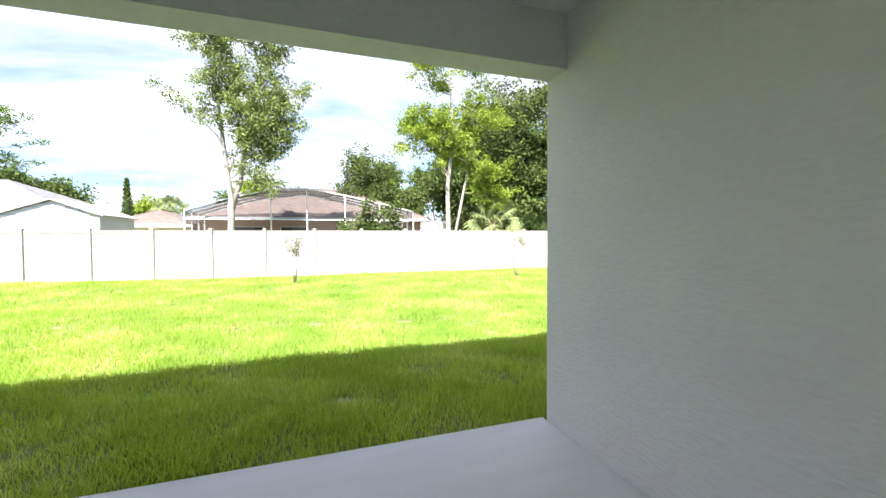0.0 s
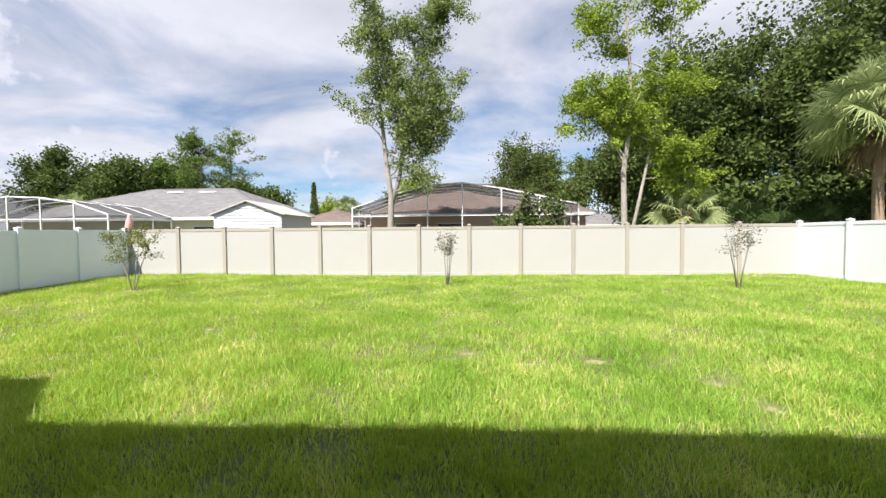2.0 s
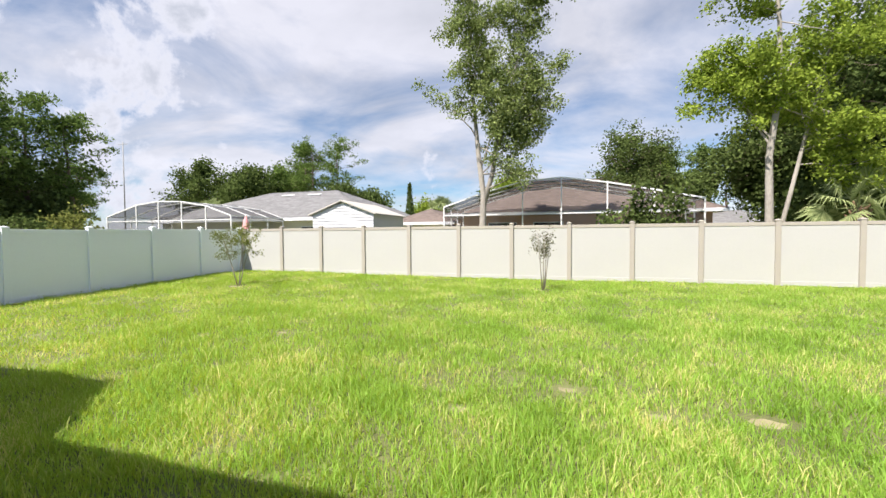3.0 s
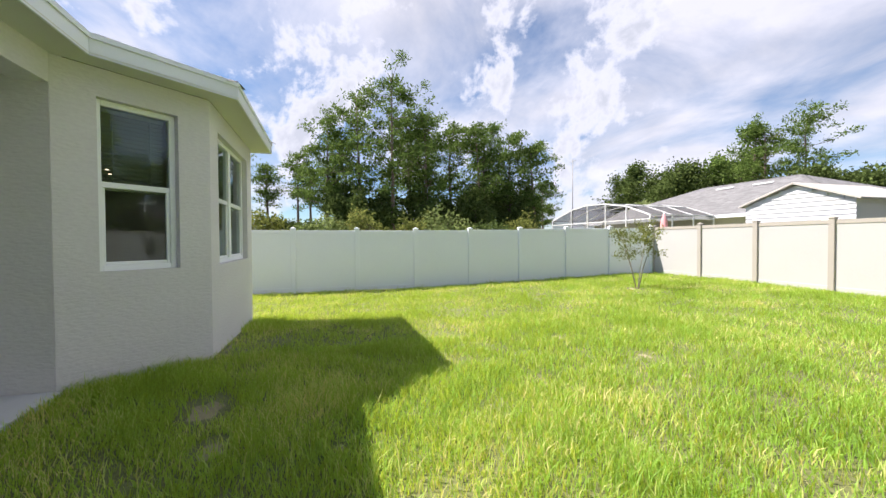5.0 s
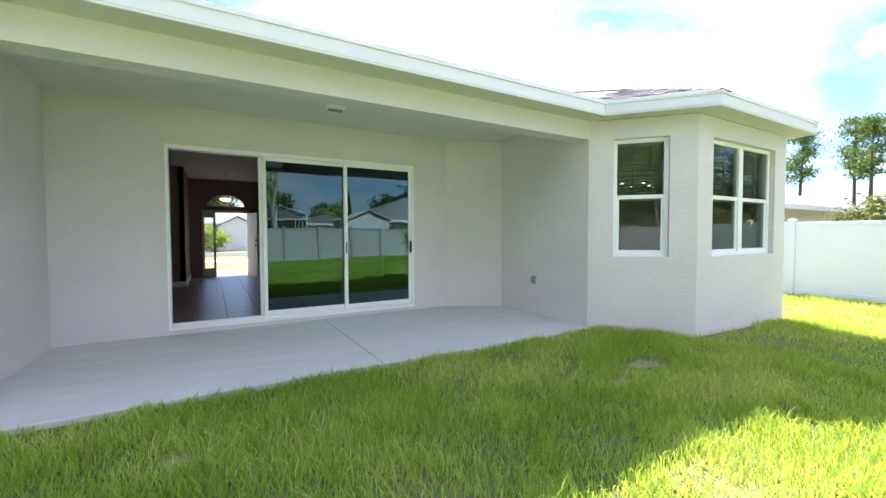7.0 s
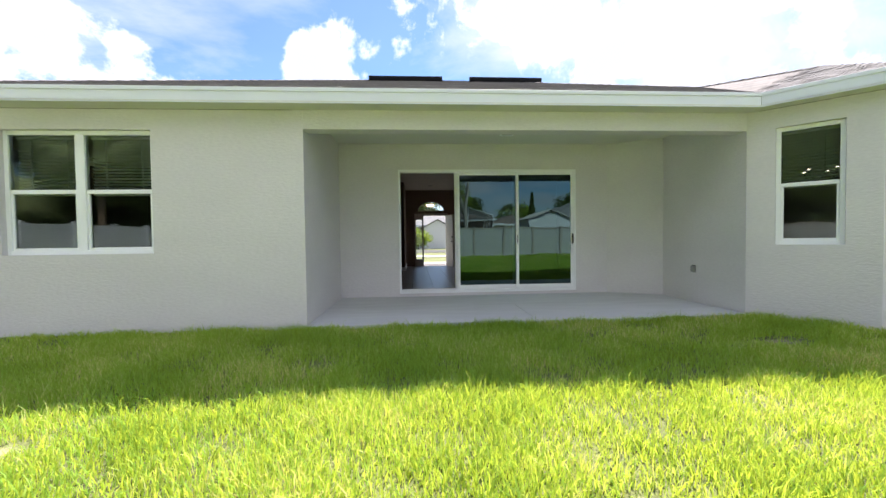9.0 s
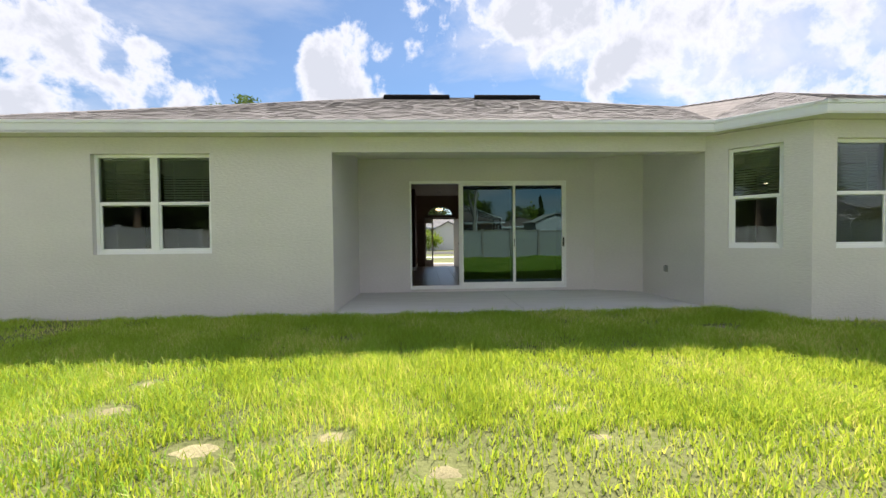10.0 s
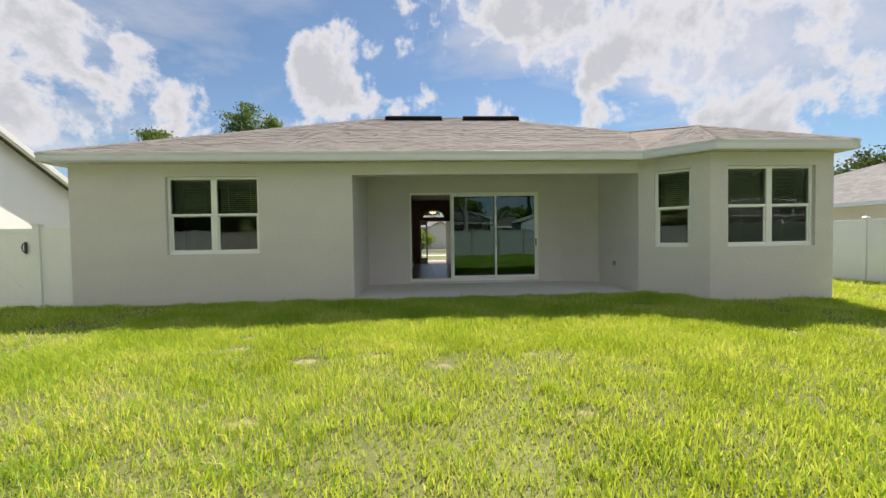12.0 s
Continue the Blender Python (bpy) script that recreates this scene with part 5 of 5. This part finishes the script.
# mid-far trees in the gaps
for x, y, h, w, lf in ((-4.6, 44, 8.0, 2.2, "bright"), (-6.6, 46, 6.6, 2.0, "oak"), (8.6, 41, 8.5, 1.5, "bright"), (12.6, 43, 8.0, 2.2, "oak"), (10.6, 46, 9.5, 1.6, "pine"), (-12.5, 40, 5.2, 2.1, "bright"), (-16.0, 52, 6.0, 2.0, "bright"), (-42, -19, 9.5, 3.5, "oak"), (-50, -24, 10.5, 3.5, "oak"), (0.5, 52, 8.0, 3.0, "oak"), (16, 44, 11, 3.0, "oak"), (-47, 26, 7.0, 3.0, "oak"), (-58, 34, 9.0, 3.0, "pine"), (-33, -20.5, 8.0, 3.4, "oak"), (-38, -22.5, 8.4, 3.4, "oak")):
    broadleaf("tree", "green broadleaf tree in the distance", x, y, [(wobble(0, 0, 0, 0, 0, h * 0.8), 0.16)], 24, [((0, 0, h * 0.66), (w, w, h * 0.32))], 5000, L[lf], M["bark"], 0.28, clump=0.5)
# tree belt behind the grey house
for x, y, h, w, lf in ((-46, 44, 12.8, 4.0, "oak"), (-41, 45, 11.0, 3.4, "oak"), (-37, 43, 11.4, 3.6, "oak"), (-33.5, 46, 12.4, 3.4, "pine"), (-24.0, 43, 8.2, 3.0, "oak"), (-21, 44, 7.4, 2.6, "oak")):
    broadleaf("tree", "dense dark green tree behind the grey roof", x, y, [(wobble(0, 0, 0, 0, 0, h * 0.8, w=0.3), 0.28)], 40, [((0, 0, h * 0.58), (w, w, h * 0.36))], 11000, L[lf], M["bark"], 0.34, clump=0.7)


def pine(x, y, h, w, leaves, label="tall slash pine with a bare trunk and open crown", low=0.5):
    t = thing("pine_tree", label, "tree", pose(x, y, -0.1), "pines beyond the fence")
    lean = rng.normal(size=2) * 0.3
    stem = [Vector((lean[0] * (i / 7) ** 2 + rng.normal() * 0.06, lean[1] * (i / 7) ** 2, h * i / 7)) for i in range(8)]
    bm = bmesh.new()
    add_tube(bm, stem, [0.19 * (1 - 0.85 * i / 7) + 0.01 for i in range(8)], 8)
    part("trunk", bm, M["bark"], t)
    bm = bmesh.new()
    tips = []
    for k in range(30):
        f = low + (1 - low) * (k + 0.5) / 30
        i = min(int(f * 7), 6)
        p = stem[i].lerp(stem[i + 1], f * 7 - i)
        a = rng.uniform(0, 2 * math.pi)
        reach = w * rng.uniform(0.35, 1.25) * (0.3 + 0.7 * math.sin(math.pi * min(0.95, (f - low) / (1 - low) * 0.72 + 0.2)))
        br = curve_pts(p, (math.cos(a), math.sin(a), rng.uniform(0.0, 0.55)), reach, 4, 0.2, 0.05)
        add_tube(bm, br, [0.05 * (1 - f * 0.5) * (1 - 0.2 * j) for j in range(5)], 4, False)
        tips += [br[-1], br[-1], br[-1], br[-2]]
        for _ in range(3):
            q = br[rng.integers(1, 5)]
            tw = curve_pts(q, (rng.normal(), rng.normal(), 0.5), reach * 0.35, 2, 0.2, 0.1)
            add_tube(bm, tw, [0.015, 0.01, 0.006], 3, False)
            tips += [tw[-1], tw[-1]]
    tips.append(stem[-1])
    part("branchwork", bm, M["bark"], t)
    tips = np.array([tuple(p) for p in tips])
    pts = tips[rng.integers(0, len(tips), leaves)] + rng.normal(size=(leaves, 3)) * np.array([0.27, 0.27, 0.15])
    leaf_cloud("needles", pts, 0.30, 0.055, L["pine"], t, 0.0, 0.45)
    return t


PINES = [(-31, 7.4, 14.2, 2.7), (-33, 5.0, 13.2, 2.6), (-34, 2.4, 11.0, 2.2), (-36, 9.8, 12.2, 2.5), (-32, 10.4, 11.6, 2.2), (-35, 13.5, 11.2, 2.3), (-33, 15.6, 11.2, 2.3), (-36, 17.0, 12.0, 2.3), (-34, 18.9, 11.0, 2.1), (-33, 21.0, 10.0, 2.0),
         (-37, -0.5, 10.5, 1.9), (-36, -3.0, 9.0, 1.6), (-34, -5.4, 10.2, 1.8), (-40, -7.5, 11.2, 1.9), (-37, -10.0, 10.5, 1.8), (-42, -13.5, 11.0, 2.0), (-38, 0.6, 9.2, 1.6), (-44, 3.5, 12.0, 2.2), (-45, 11.5, 13.5, 2.4),
         (-30.5, 45, 12.6, 2.2), (-28.5, 44, 12.4, 2.2), (-26.5, 46, 13.0, 2.6), (-52, 33, 9.5, 2.2), (-55, 30, 8.6, 2.0), (22.6, -25, 10.1, 1.3), (15.2, -25.5, 11.9, 1.9), (13.6, -27, 11.4, 1.3), (10.6, 48, 10.5, 1.6), (12.2, 50, 10.2, 1.6), (14.0, 47, 9.6, 1.6)]
for px_, py_, ph, pw in PINES:
    if px_ < -30 and py_ < 1:
        pine(px_ - 8, py_ * 1.15, ph, pw * 0.85, 2600, low=0.55)
    else:
        pine(px_, py_, ph, pw * 1.25, 5200, low=0.36 if px_ < -25 else 0.45)

# dark understorey beyond the western fence
for k in range(19):
    y = -8.4 + k * 1.65 + rng.normal() * 0.4
    h = rng.uniform(4.2, 7.4) if 3 < y < 21 else rng.uniform(2.4, 4.2)
    broadleaf("shrub", "dense dark undergrowth beneath the pines", (-31 if y > 1 else -37) - rng.uniform(0, 4), y, [(wobble(0, 0, 0, 0, 0, h * 0.8), 0.08), (wobble(0, 0, 0, 0.8, 0.6, h * 0.6), 0.06)], 30, [((0, 0, h * 0.55), (1.8, 1.8, h * 0.42))], 5000, L["oak"], M["bark"], 0.26, "shrub", clump=0.4)
for x, y, h, lf in ((-17.5, 6.4, 2.75, "myrtle"), (-17.0, 7.6, 2.6, "grey_leaf"), (-18.5, 4.0, 3.0, "myrtle"), (-18, 2.4, 2.7, "grey_leaf"), (-19, -0.4, 2.9, "myrtle"), (-20, 13.2, 2.7, "myrtle"), (-19, 10.8, 2.4, "oak")):
    broadleaf("shrub", "sprawling light green shrub behind the white fence", x, y, [(wobble(0, 0, 0, 0, 0, h * 0.75, w=0.05), 0.05), (wobble(0, 0, 0, 0.3, 0.7, h * 0.7, w=0.05), 0.04), (wobble(0, 0, 0, -0.3, -0.7, h * 0.7, w=0.05), 0.04)], 26, [((0, 0, h * 0.65), (1.0, 1.1, h * 0.33))], 2600, L[lf], M["bark"], 0.16, "shrub", clump=0.24)
# bush by the house across the street
broadleaf("shrub", "dark green bush across the street", 1.0, -37.5, [(wobble(0, 0, 0, 0, 0, 1.8, w=0.05), 0.08)], 26, [((0, 0, 1.3), (1.2, 1.2, 1.0))], 3500, L["bright"], M["bark"], 0.2, "shrub", clump=0.3)
broadleaf("tree", "green tree beyond the house across the street", 0.5, -58, [(wobble(0, 0, 0, 0, 0, 6), 0.25)], 40, [((0, 0, 5.5), (4.5, 3, 3.0))], 6000, L["oak"], M["bark"], 0.4, clump=0.8)
for k in range(22):
    ux, uy = 13.5 + (k % 12) * 2.1, 22.5 - 0.75 * (k % 12) + rng.normal() * 0.6 + (3.2 if k > 11 else 0)
    broadleaf("shrub", "dark undergrowth in the shade of the oaks", ux, uy, [(wobble(0, 0, 0, 0, 0, 3.0), 0.08), (wobble(0, 0, 0, 0.8, 0.6, 2.4), 0.06)], 30, [((0, 0, 2.4), (1.8, 1.5, 2.0))], 3600, L["oak"], M["bark"], 0.3, "shrub", clump=0.5)
# italian cypress, thin column
cyp = thing("cypress", "thin dark columnar cypress", "tree", pose(-11.9, 34.0, -0.1))
bm = bmesh.new()
add_tube(bm, wobble(0, 0, 0, 0, 0, 5.6, w=0.02), [0.1 - 0.013 * i for i in range(7)], 7)
part("trunk", bm, M["bark"], cyp)
zz = rng.uniform(0.3, 6.1, 3200)
rr = 0.42 * np.sqrt(rng.uniform(0, 1, 3200)) * np.clip((6.3 - zz) / 3.0, 0.1, 1.0)
aa = rng.uniform(0, 2 * math.pi, 3200)
leaf_cloud("crown", np.stack([rr * np.cos(aa), rr * np.sin(aa), zz], 1), 0.2, 0.05, L["oak"], cyp, 0, 1.2)


def fan_frond(bm, base, d, stalk, blade, leaflets, droop):
    """A palmate frond: a stalk, and narrow folded leaflets fanned about its end."""
    d = Vector(d).normalized()
    p = [Vector(base)]
    dd = d.copy()
    for _ in range(4):
        dd = (dd + Vector((0, 0, -droop))).normalized()
        p.append(p[-1] + dd * stalk / 4)
    add_tube(bm, p, [0.03, 0.026, 0.022, 0.018, 0.014], 4, False)
    side = dd.cross(Vector((0, 0, 1)))
    side = side.normalized() if side.length > 0.1 else Vector((1, 0, 0))
    side = Matrix.Rotation(rng.uniform(-1.0, 1.0), 3, dd) @ side
    nrm = side.cross(dd)
    for k in range(leaflets):
        a = radians(-115 + 230 * k / (leaflets - 1))
        ld = (dd * math.cos(a) + side * math.sin(a)).normalized()
        ln = blade * (0.75 + 0.25 * math.cos(a)) * rng.uniform(0.9, 1.1)
        w = ld.cross(nrm).normalized() * blade * 0.026
        a0 = p[-1]
        a1 = a0 + ld * ln * 0.55 + Vector((0, 0, -0.05 * blade))
        a2 = a0 + ld * ln * 0.98 + Vector((0, 0, -(0.2 + 0.4 * rng.uniform()) * blade))
        v = [bm.verts.new(q) for q in (a0 - w * 0.3, a0 + w * 0.3, a1 + w, a1 - w, a2)]
        bm.faces.new((v[0], v[1], v[2], v[3])), bm.faces.new((v[3], v[2], v[4]))


def palm(x, y, h, r, fronds, label, dead=9, trunk_r=0.2, leaf="palm"):
    t = thing("palm_tree", label, "palm", pose(x, y, -0.1))
    bm = bmesh.new()
    n = 9
    add_tube(bm, [(0.03 * math.sin(i), 0, h * i / n) for i in range(n + 1)], [trunk_r * (1.25 if i == 0 else 1.0 - 0.02 * i) for i in range(n + 1)], 12)
    part("trunk", bm, M["bark_palm"], t)
    bm = bmesh.new()
    for k in range(34):
        a, z = k * 2.4, h - 1.5 + 1.5 * k / 34
        c = Vector((math.cos(a), math.sin(a), 0))
        add_tube(bm, [c * trunk_r * 0.9 + Vector((0, 0, z)), c * (trunk_r + 0.18) + Vector((0, 0, z + 0.32))], [0.06, 0.03], 5)
    part("boots", bm, L["dead"], t, "dry brown stalk stubs")
    bm = bmesh.new()
    for k in range(fronds):
        a = k * 2.399
        e = radians(84 - 108 * (k / fronds) ** 0.9)
        fan_frond(bm, (0, 0, h), (math.cos(a) * math.cos(e), math.sin(a) * math.cos(e), math.sin(e)), r * rng.uniform(0.45, 0.6), r * 0.5, 32, 0.055)
    part("fronds", bm, L[leaf], t)
    if dead:
        bm = bmesh.new()
        for k in range(dead):
            a = k * 2.1
            fan_frond(bm, (0, 0, h - 0.2), (math.cos(a) * 0.6, math.sin(a) * 0.6, -0.55), r * 0.42, r * 0.36, 14, 0.3)
        part("dead_fronds", bm, L["dead"], t, "hanging dry brown fronds")
    return t


palm(17.7, 16.5, 6.2, 2.75, 46, "sabal palm with pale green fan fronds and dry skirt", 16, 0.2)
palm(21.4, 14.6, 3.2, 2.6, 26, "low sabal palm behind the white fence", 6, 0.22)
palm(12.0, 20.0, 2.5, 2.0, 24, "young sabal palm at the edge of the oaks", 10, 0.2)
# palmettos stand in sun here; their canopy shade is in the frond colour
for x, y, h in ((14.4, 20.2, 1.6), (16.2, 21.0, 2.4), (18.2, 19.6, 1.4), (20.2, 20.4, 2.0), (22.5, 18.8, 1.5), (24.0, 17.0, 2.0), (15.2, 18.4, 1.0), (20.5, 16.6, 1.0)):
    palm(x, y, h, 2.1, 20, "dark green palmetto with the oaks' shade put into its frond colour", 3, 0.18, "palmetto")
for x, y, h in ((-38.5, 38.5, 4.6), (-36.5, 39.5, 4.2), (-10.2, 38, 3.8)):
    palm(x, y, h, 2.0, 22, "small palm behind the roofs", 0, 0.18)


def myrtle(x, y, h, w, stems, leaves, leaf, label):
    t = thing("crape_myrtle", label, "sapling", pose(x, y, ground_z(x, y)), "saplings along the rear fence")
    tips = []
    for k in range(stems):
        a = 2 * math.pi * k / stems + rng.uniform(-0.4, 0.4)
        top = Vector((math.cos(a) * w * 0.45, math.sin(a) * w * 0.45, h * rng.uniform(0.7, 0.95)))
        pts = [Vector((math.cos(a) * 0.03, math.sin(a) * 0.03, -0.02)), top * 0.35 + Vector((rng.normal() * 0.02, rng.normal() * 0.02, 0)), top * 0.7, top]
        bm = bmesh.new()
        add_tube(bm, pts, [0.016, 0.013, 0.009, 0.004], 6)
        twigs = []
        for _ in range(6):
            q = pts[1].lerp(pts[3], rng.uniform(0.3, 1.0))
            tw = curve_pts(q, (rng.normal(), rng.normal(), 0.8), w * rng.uniform(0.25, 0.6), 3, 0.2, 0.02)
            bt = bmesh.new()
            add_tube(bt, tw, [0.005, 0.004, 0.003, 0.002], 4, False)
            twigs.append(bt)
            tips += tw[1:]
        stem = part("stem", bm, M["bark_pale"], t)
        for bt in twigs:
            part("twig", bt, M["bark_pale"], stem)
    tips = np.array([tuple(p) for p in tips])
    pts = tips[rng.integers(0, len(tips), leaves)] + rng.normal(size=(leaves, 3)) * 0.055
    leaf_cloud("leaves", pts, 0.06, 0.016, leaf, t, 0.1)
    return t


myrtle(-8.28, 10.38, 1.75, 1.15, 4, 2300, L["myrtle"], "young crape myrtle with light green leaves")
myrtle(0.58, 11.46, 1.85, 0.45, 5, 620, L["myrtle_red"], "slender young crape myrtle with sparse dusky leaves")
myrtle(8.37, 10.53, 1.9, 0.75, 5, 560, L["myrtle_red"], "young crape myrtle with sparse leaves")


def patch(name, x, y, rx_, ry_, label, material, lift=0.002):
    """A thin uneven mound of bare soil."""
    bm = bmesh.new()
    n = 26
    c = bm.verts.new((x, y, ground_z(x, y) + lift + 0.006))
    ring = []
    for k in range(n):
        a = 2 * math.pi * k / n
        f = 0.8 + 0.35 * noise.noise(Vector((math.cos(a) * 1.7 + x, math.sin(a) * 1.7 + y, 0.3)))
        ring.append(bm.verts.new((x + rx_ * f * math.cos(a), y + ry_ * f * math.sin(a), ground_z(x, y) + lift - 0.006)))
    for k in range(n):
        bm.faces.new((c, ring[k], ring[(k + 1) % n])).smooth = True
    tagged(part(name, bm, material), label, "soil", kind="stuff")


BARE = [(-2.9, 1.35, 0.35, 0.22), (-2.2, 1.55, 0.22, 0.12), (-8.28, 10.38, 0.32, 0.28), (0.58, 11.46, 0.28, 0.24), (8.37, 10.53, 0.3, 0.26), (11.2, 13.7, 1.1, 0.3), (1.25, 1.05, 0.2, 0.12), (2.6, 4.3, 0.25, 0.16), (1.1, 4.6, 0.18, 0.12), (-4.95, 1.07, 0.35, 0.05)]
for _ in range(18):
    BARE.append((random.uniform(-5.5, 7.0), random.uniform(2.2, 7.8), random.uniform(0.07, 0.24), random.uniform(0.05, 0.14)))
for bx, by, b0, b1 in BARE:
    patch("bare_soil", bx, by, b0, b1, "bare sandy soil showing through the lawn", M["dirt"])


def build_grass(name, count, x0, x1, y0, y1, h, w, segs, label):
    """Bent blades of grass, thick in tufts and thin over bare soil, as one mesh."""
    n0 = int(count * 1.7)
    x, y = rng.uniform(x0, x1, n0), rng.uniform(y0, y1, n0)
    tuft = np.sin(x * 5.1 + 1.3 * np.sin(y * 3.7)) * np.sin(y * 4.7 + 1.1 * np.sin(x * 4.3)) + 0.6 * np.sin(x * 1.3 + y * 0.9) * np.sin(y * 1.7 - x * 0.4)
    keep = rng.uniform(0, 1, n0) < 0.66 + 0.3 * tuft
    for bx, by, b0, b1 in BARE:
        inside = ((x - bx) / (b0 * 0.95)) ** 2 + ((y - by) / (b1 * 0.95)) ** 2 < 1
        keep &= ~(inside & (rng.uniform(0, 1, n0) < 0.9))
    # keep clear of slab and walls
    keep &= ~((y < 0.075) & (x > OPW - 0.02) & (x < EX + 0.02))
    keep &= ~((y < 1.01) & (x < -4.54) & (x > WX - 0.02))
    keep &= ~((y < 0.01 - (x + 3.61) * 1.075) & (x <= -3.6) & (x >= -4.56))
    x, y, tuft = x[keep][:count], y[keep][:count], tuft[keep][:count]
    n = len(x)
    z = ground_z(x, y) - 0.004
    hh = h * rng.uniform(0.45, 1.2, n) * (1 + 0.22 * tuft) * np.where(rng.uniform(0, 1, n) < 0.05, 1.5, 1.0)
    a = rng.uniform(0, 2 * math.pi, n)
    lean = rng.uniform(0.1, 1.0, n) * hh
    dx, dy = np.cos(a), np.sin(a)
    b = rng.uniform(0, 2 * math.pi, n)
    sx, sy = np.cos(b) * w * rng.uniform(0.6, 1.2, n), np.sin(b) * w * rng.uniform(0.6, 1.2, n)
    base = np.stack([x, y, z], 1)
    side = np.stack([sx, sy, np.zeros(n)], 1)
    top = base + np.stack([dx * lean, dy * lean, hh], 1)
    midp = base + np.stack([dx * lean * 0.3, dy * lean * 0.3, hh * 0.62], 1)
    if segs == 2:
        v = np.stack([base - side, base + side, midp + side * 0.75, midp - side * 0.75, top], 1).reshape(-1, 3)
        k = 5
        idx = (np.arange(n)[:, None] * 5 + np.array([0, 1, 2, 3, 3, 2, 4])).ravel()
        starts = (np.arange(n)[:, None] * 7 + np.array([0, 4])).ravel()
    else:
        v = np.stack([base - side, base + side, top], 1).reshape(-1, 3)
        k = 3
        idx = np.arange(n * 3)
        starts = np.arange(0, n * 3, 3)
    me = bpy.data.meshes.new(name)
    me.vertices.add(n * k), me.loops.add(len(idx)), me.polygons.add(len(starts))
    me.vertices.foreach_set("co", v.astype(np.float32).ravel())
    me.loops.foreach_set("vertex_index", idx.astype(np.int32))
    me.polygons.foreach_set("loop_start", starts.astype(np.int32))
    me.update(calc_edges=True)
    me.materials.append(L["grass"])
    return tagged(new(name, me), label, "grass", kind="stuff")


build_grass("lawn_grass", 165000, -4.6, 6.2, 0.0, 4.2, 0.092, 0.004, 2, "dense bright green lawn grass beside the patio")
build_grass("lawn_grass", 95000, -6.0, 7.5, 4.2, 8.2, 0.09, 0.0048, 2, "bright green uneven lawn grass in the middle of the yard")
build_grass("lawn_grass", 9000, -7.3, -4.6, 1.0, 4.2, 0.08, 0.006, 1, "bright green lawn grass beside the wing")
build_grass("lawn_grass", 9000, 6.2, 8.6, 0.0, 4.2, 0.08, 0.006, 1, "bright green lawn grass beside the rear wall")
build_grass("lawn_grass", 135000, -11.7, 12.8, 8.2, 14.2, 0.09, 0.008, 1, "bright green lawn grass along the rear fence")
build_grass("lawn_grass", 60000, -11.7, -6.0, -9.0, 8.2, 0.09, 0.008, 1, "bright green lawn grass along the western fence")
build_grass("lawn_grass", 40000, 7.5, 12.8, -0.3, 8.2, 0.09, 0.008, 1, "bright green lawn grass along the eastern fence")
build_grass("lawn_grass", 12000, -3.0, 4.5, -27.0, -14.0, 0.09, 0.02, 1, "bright green front lawn grass")
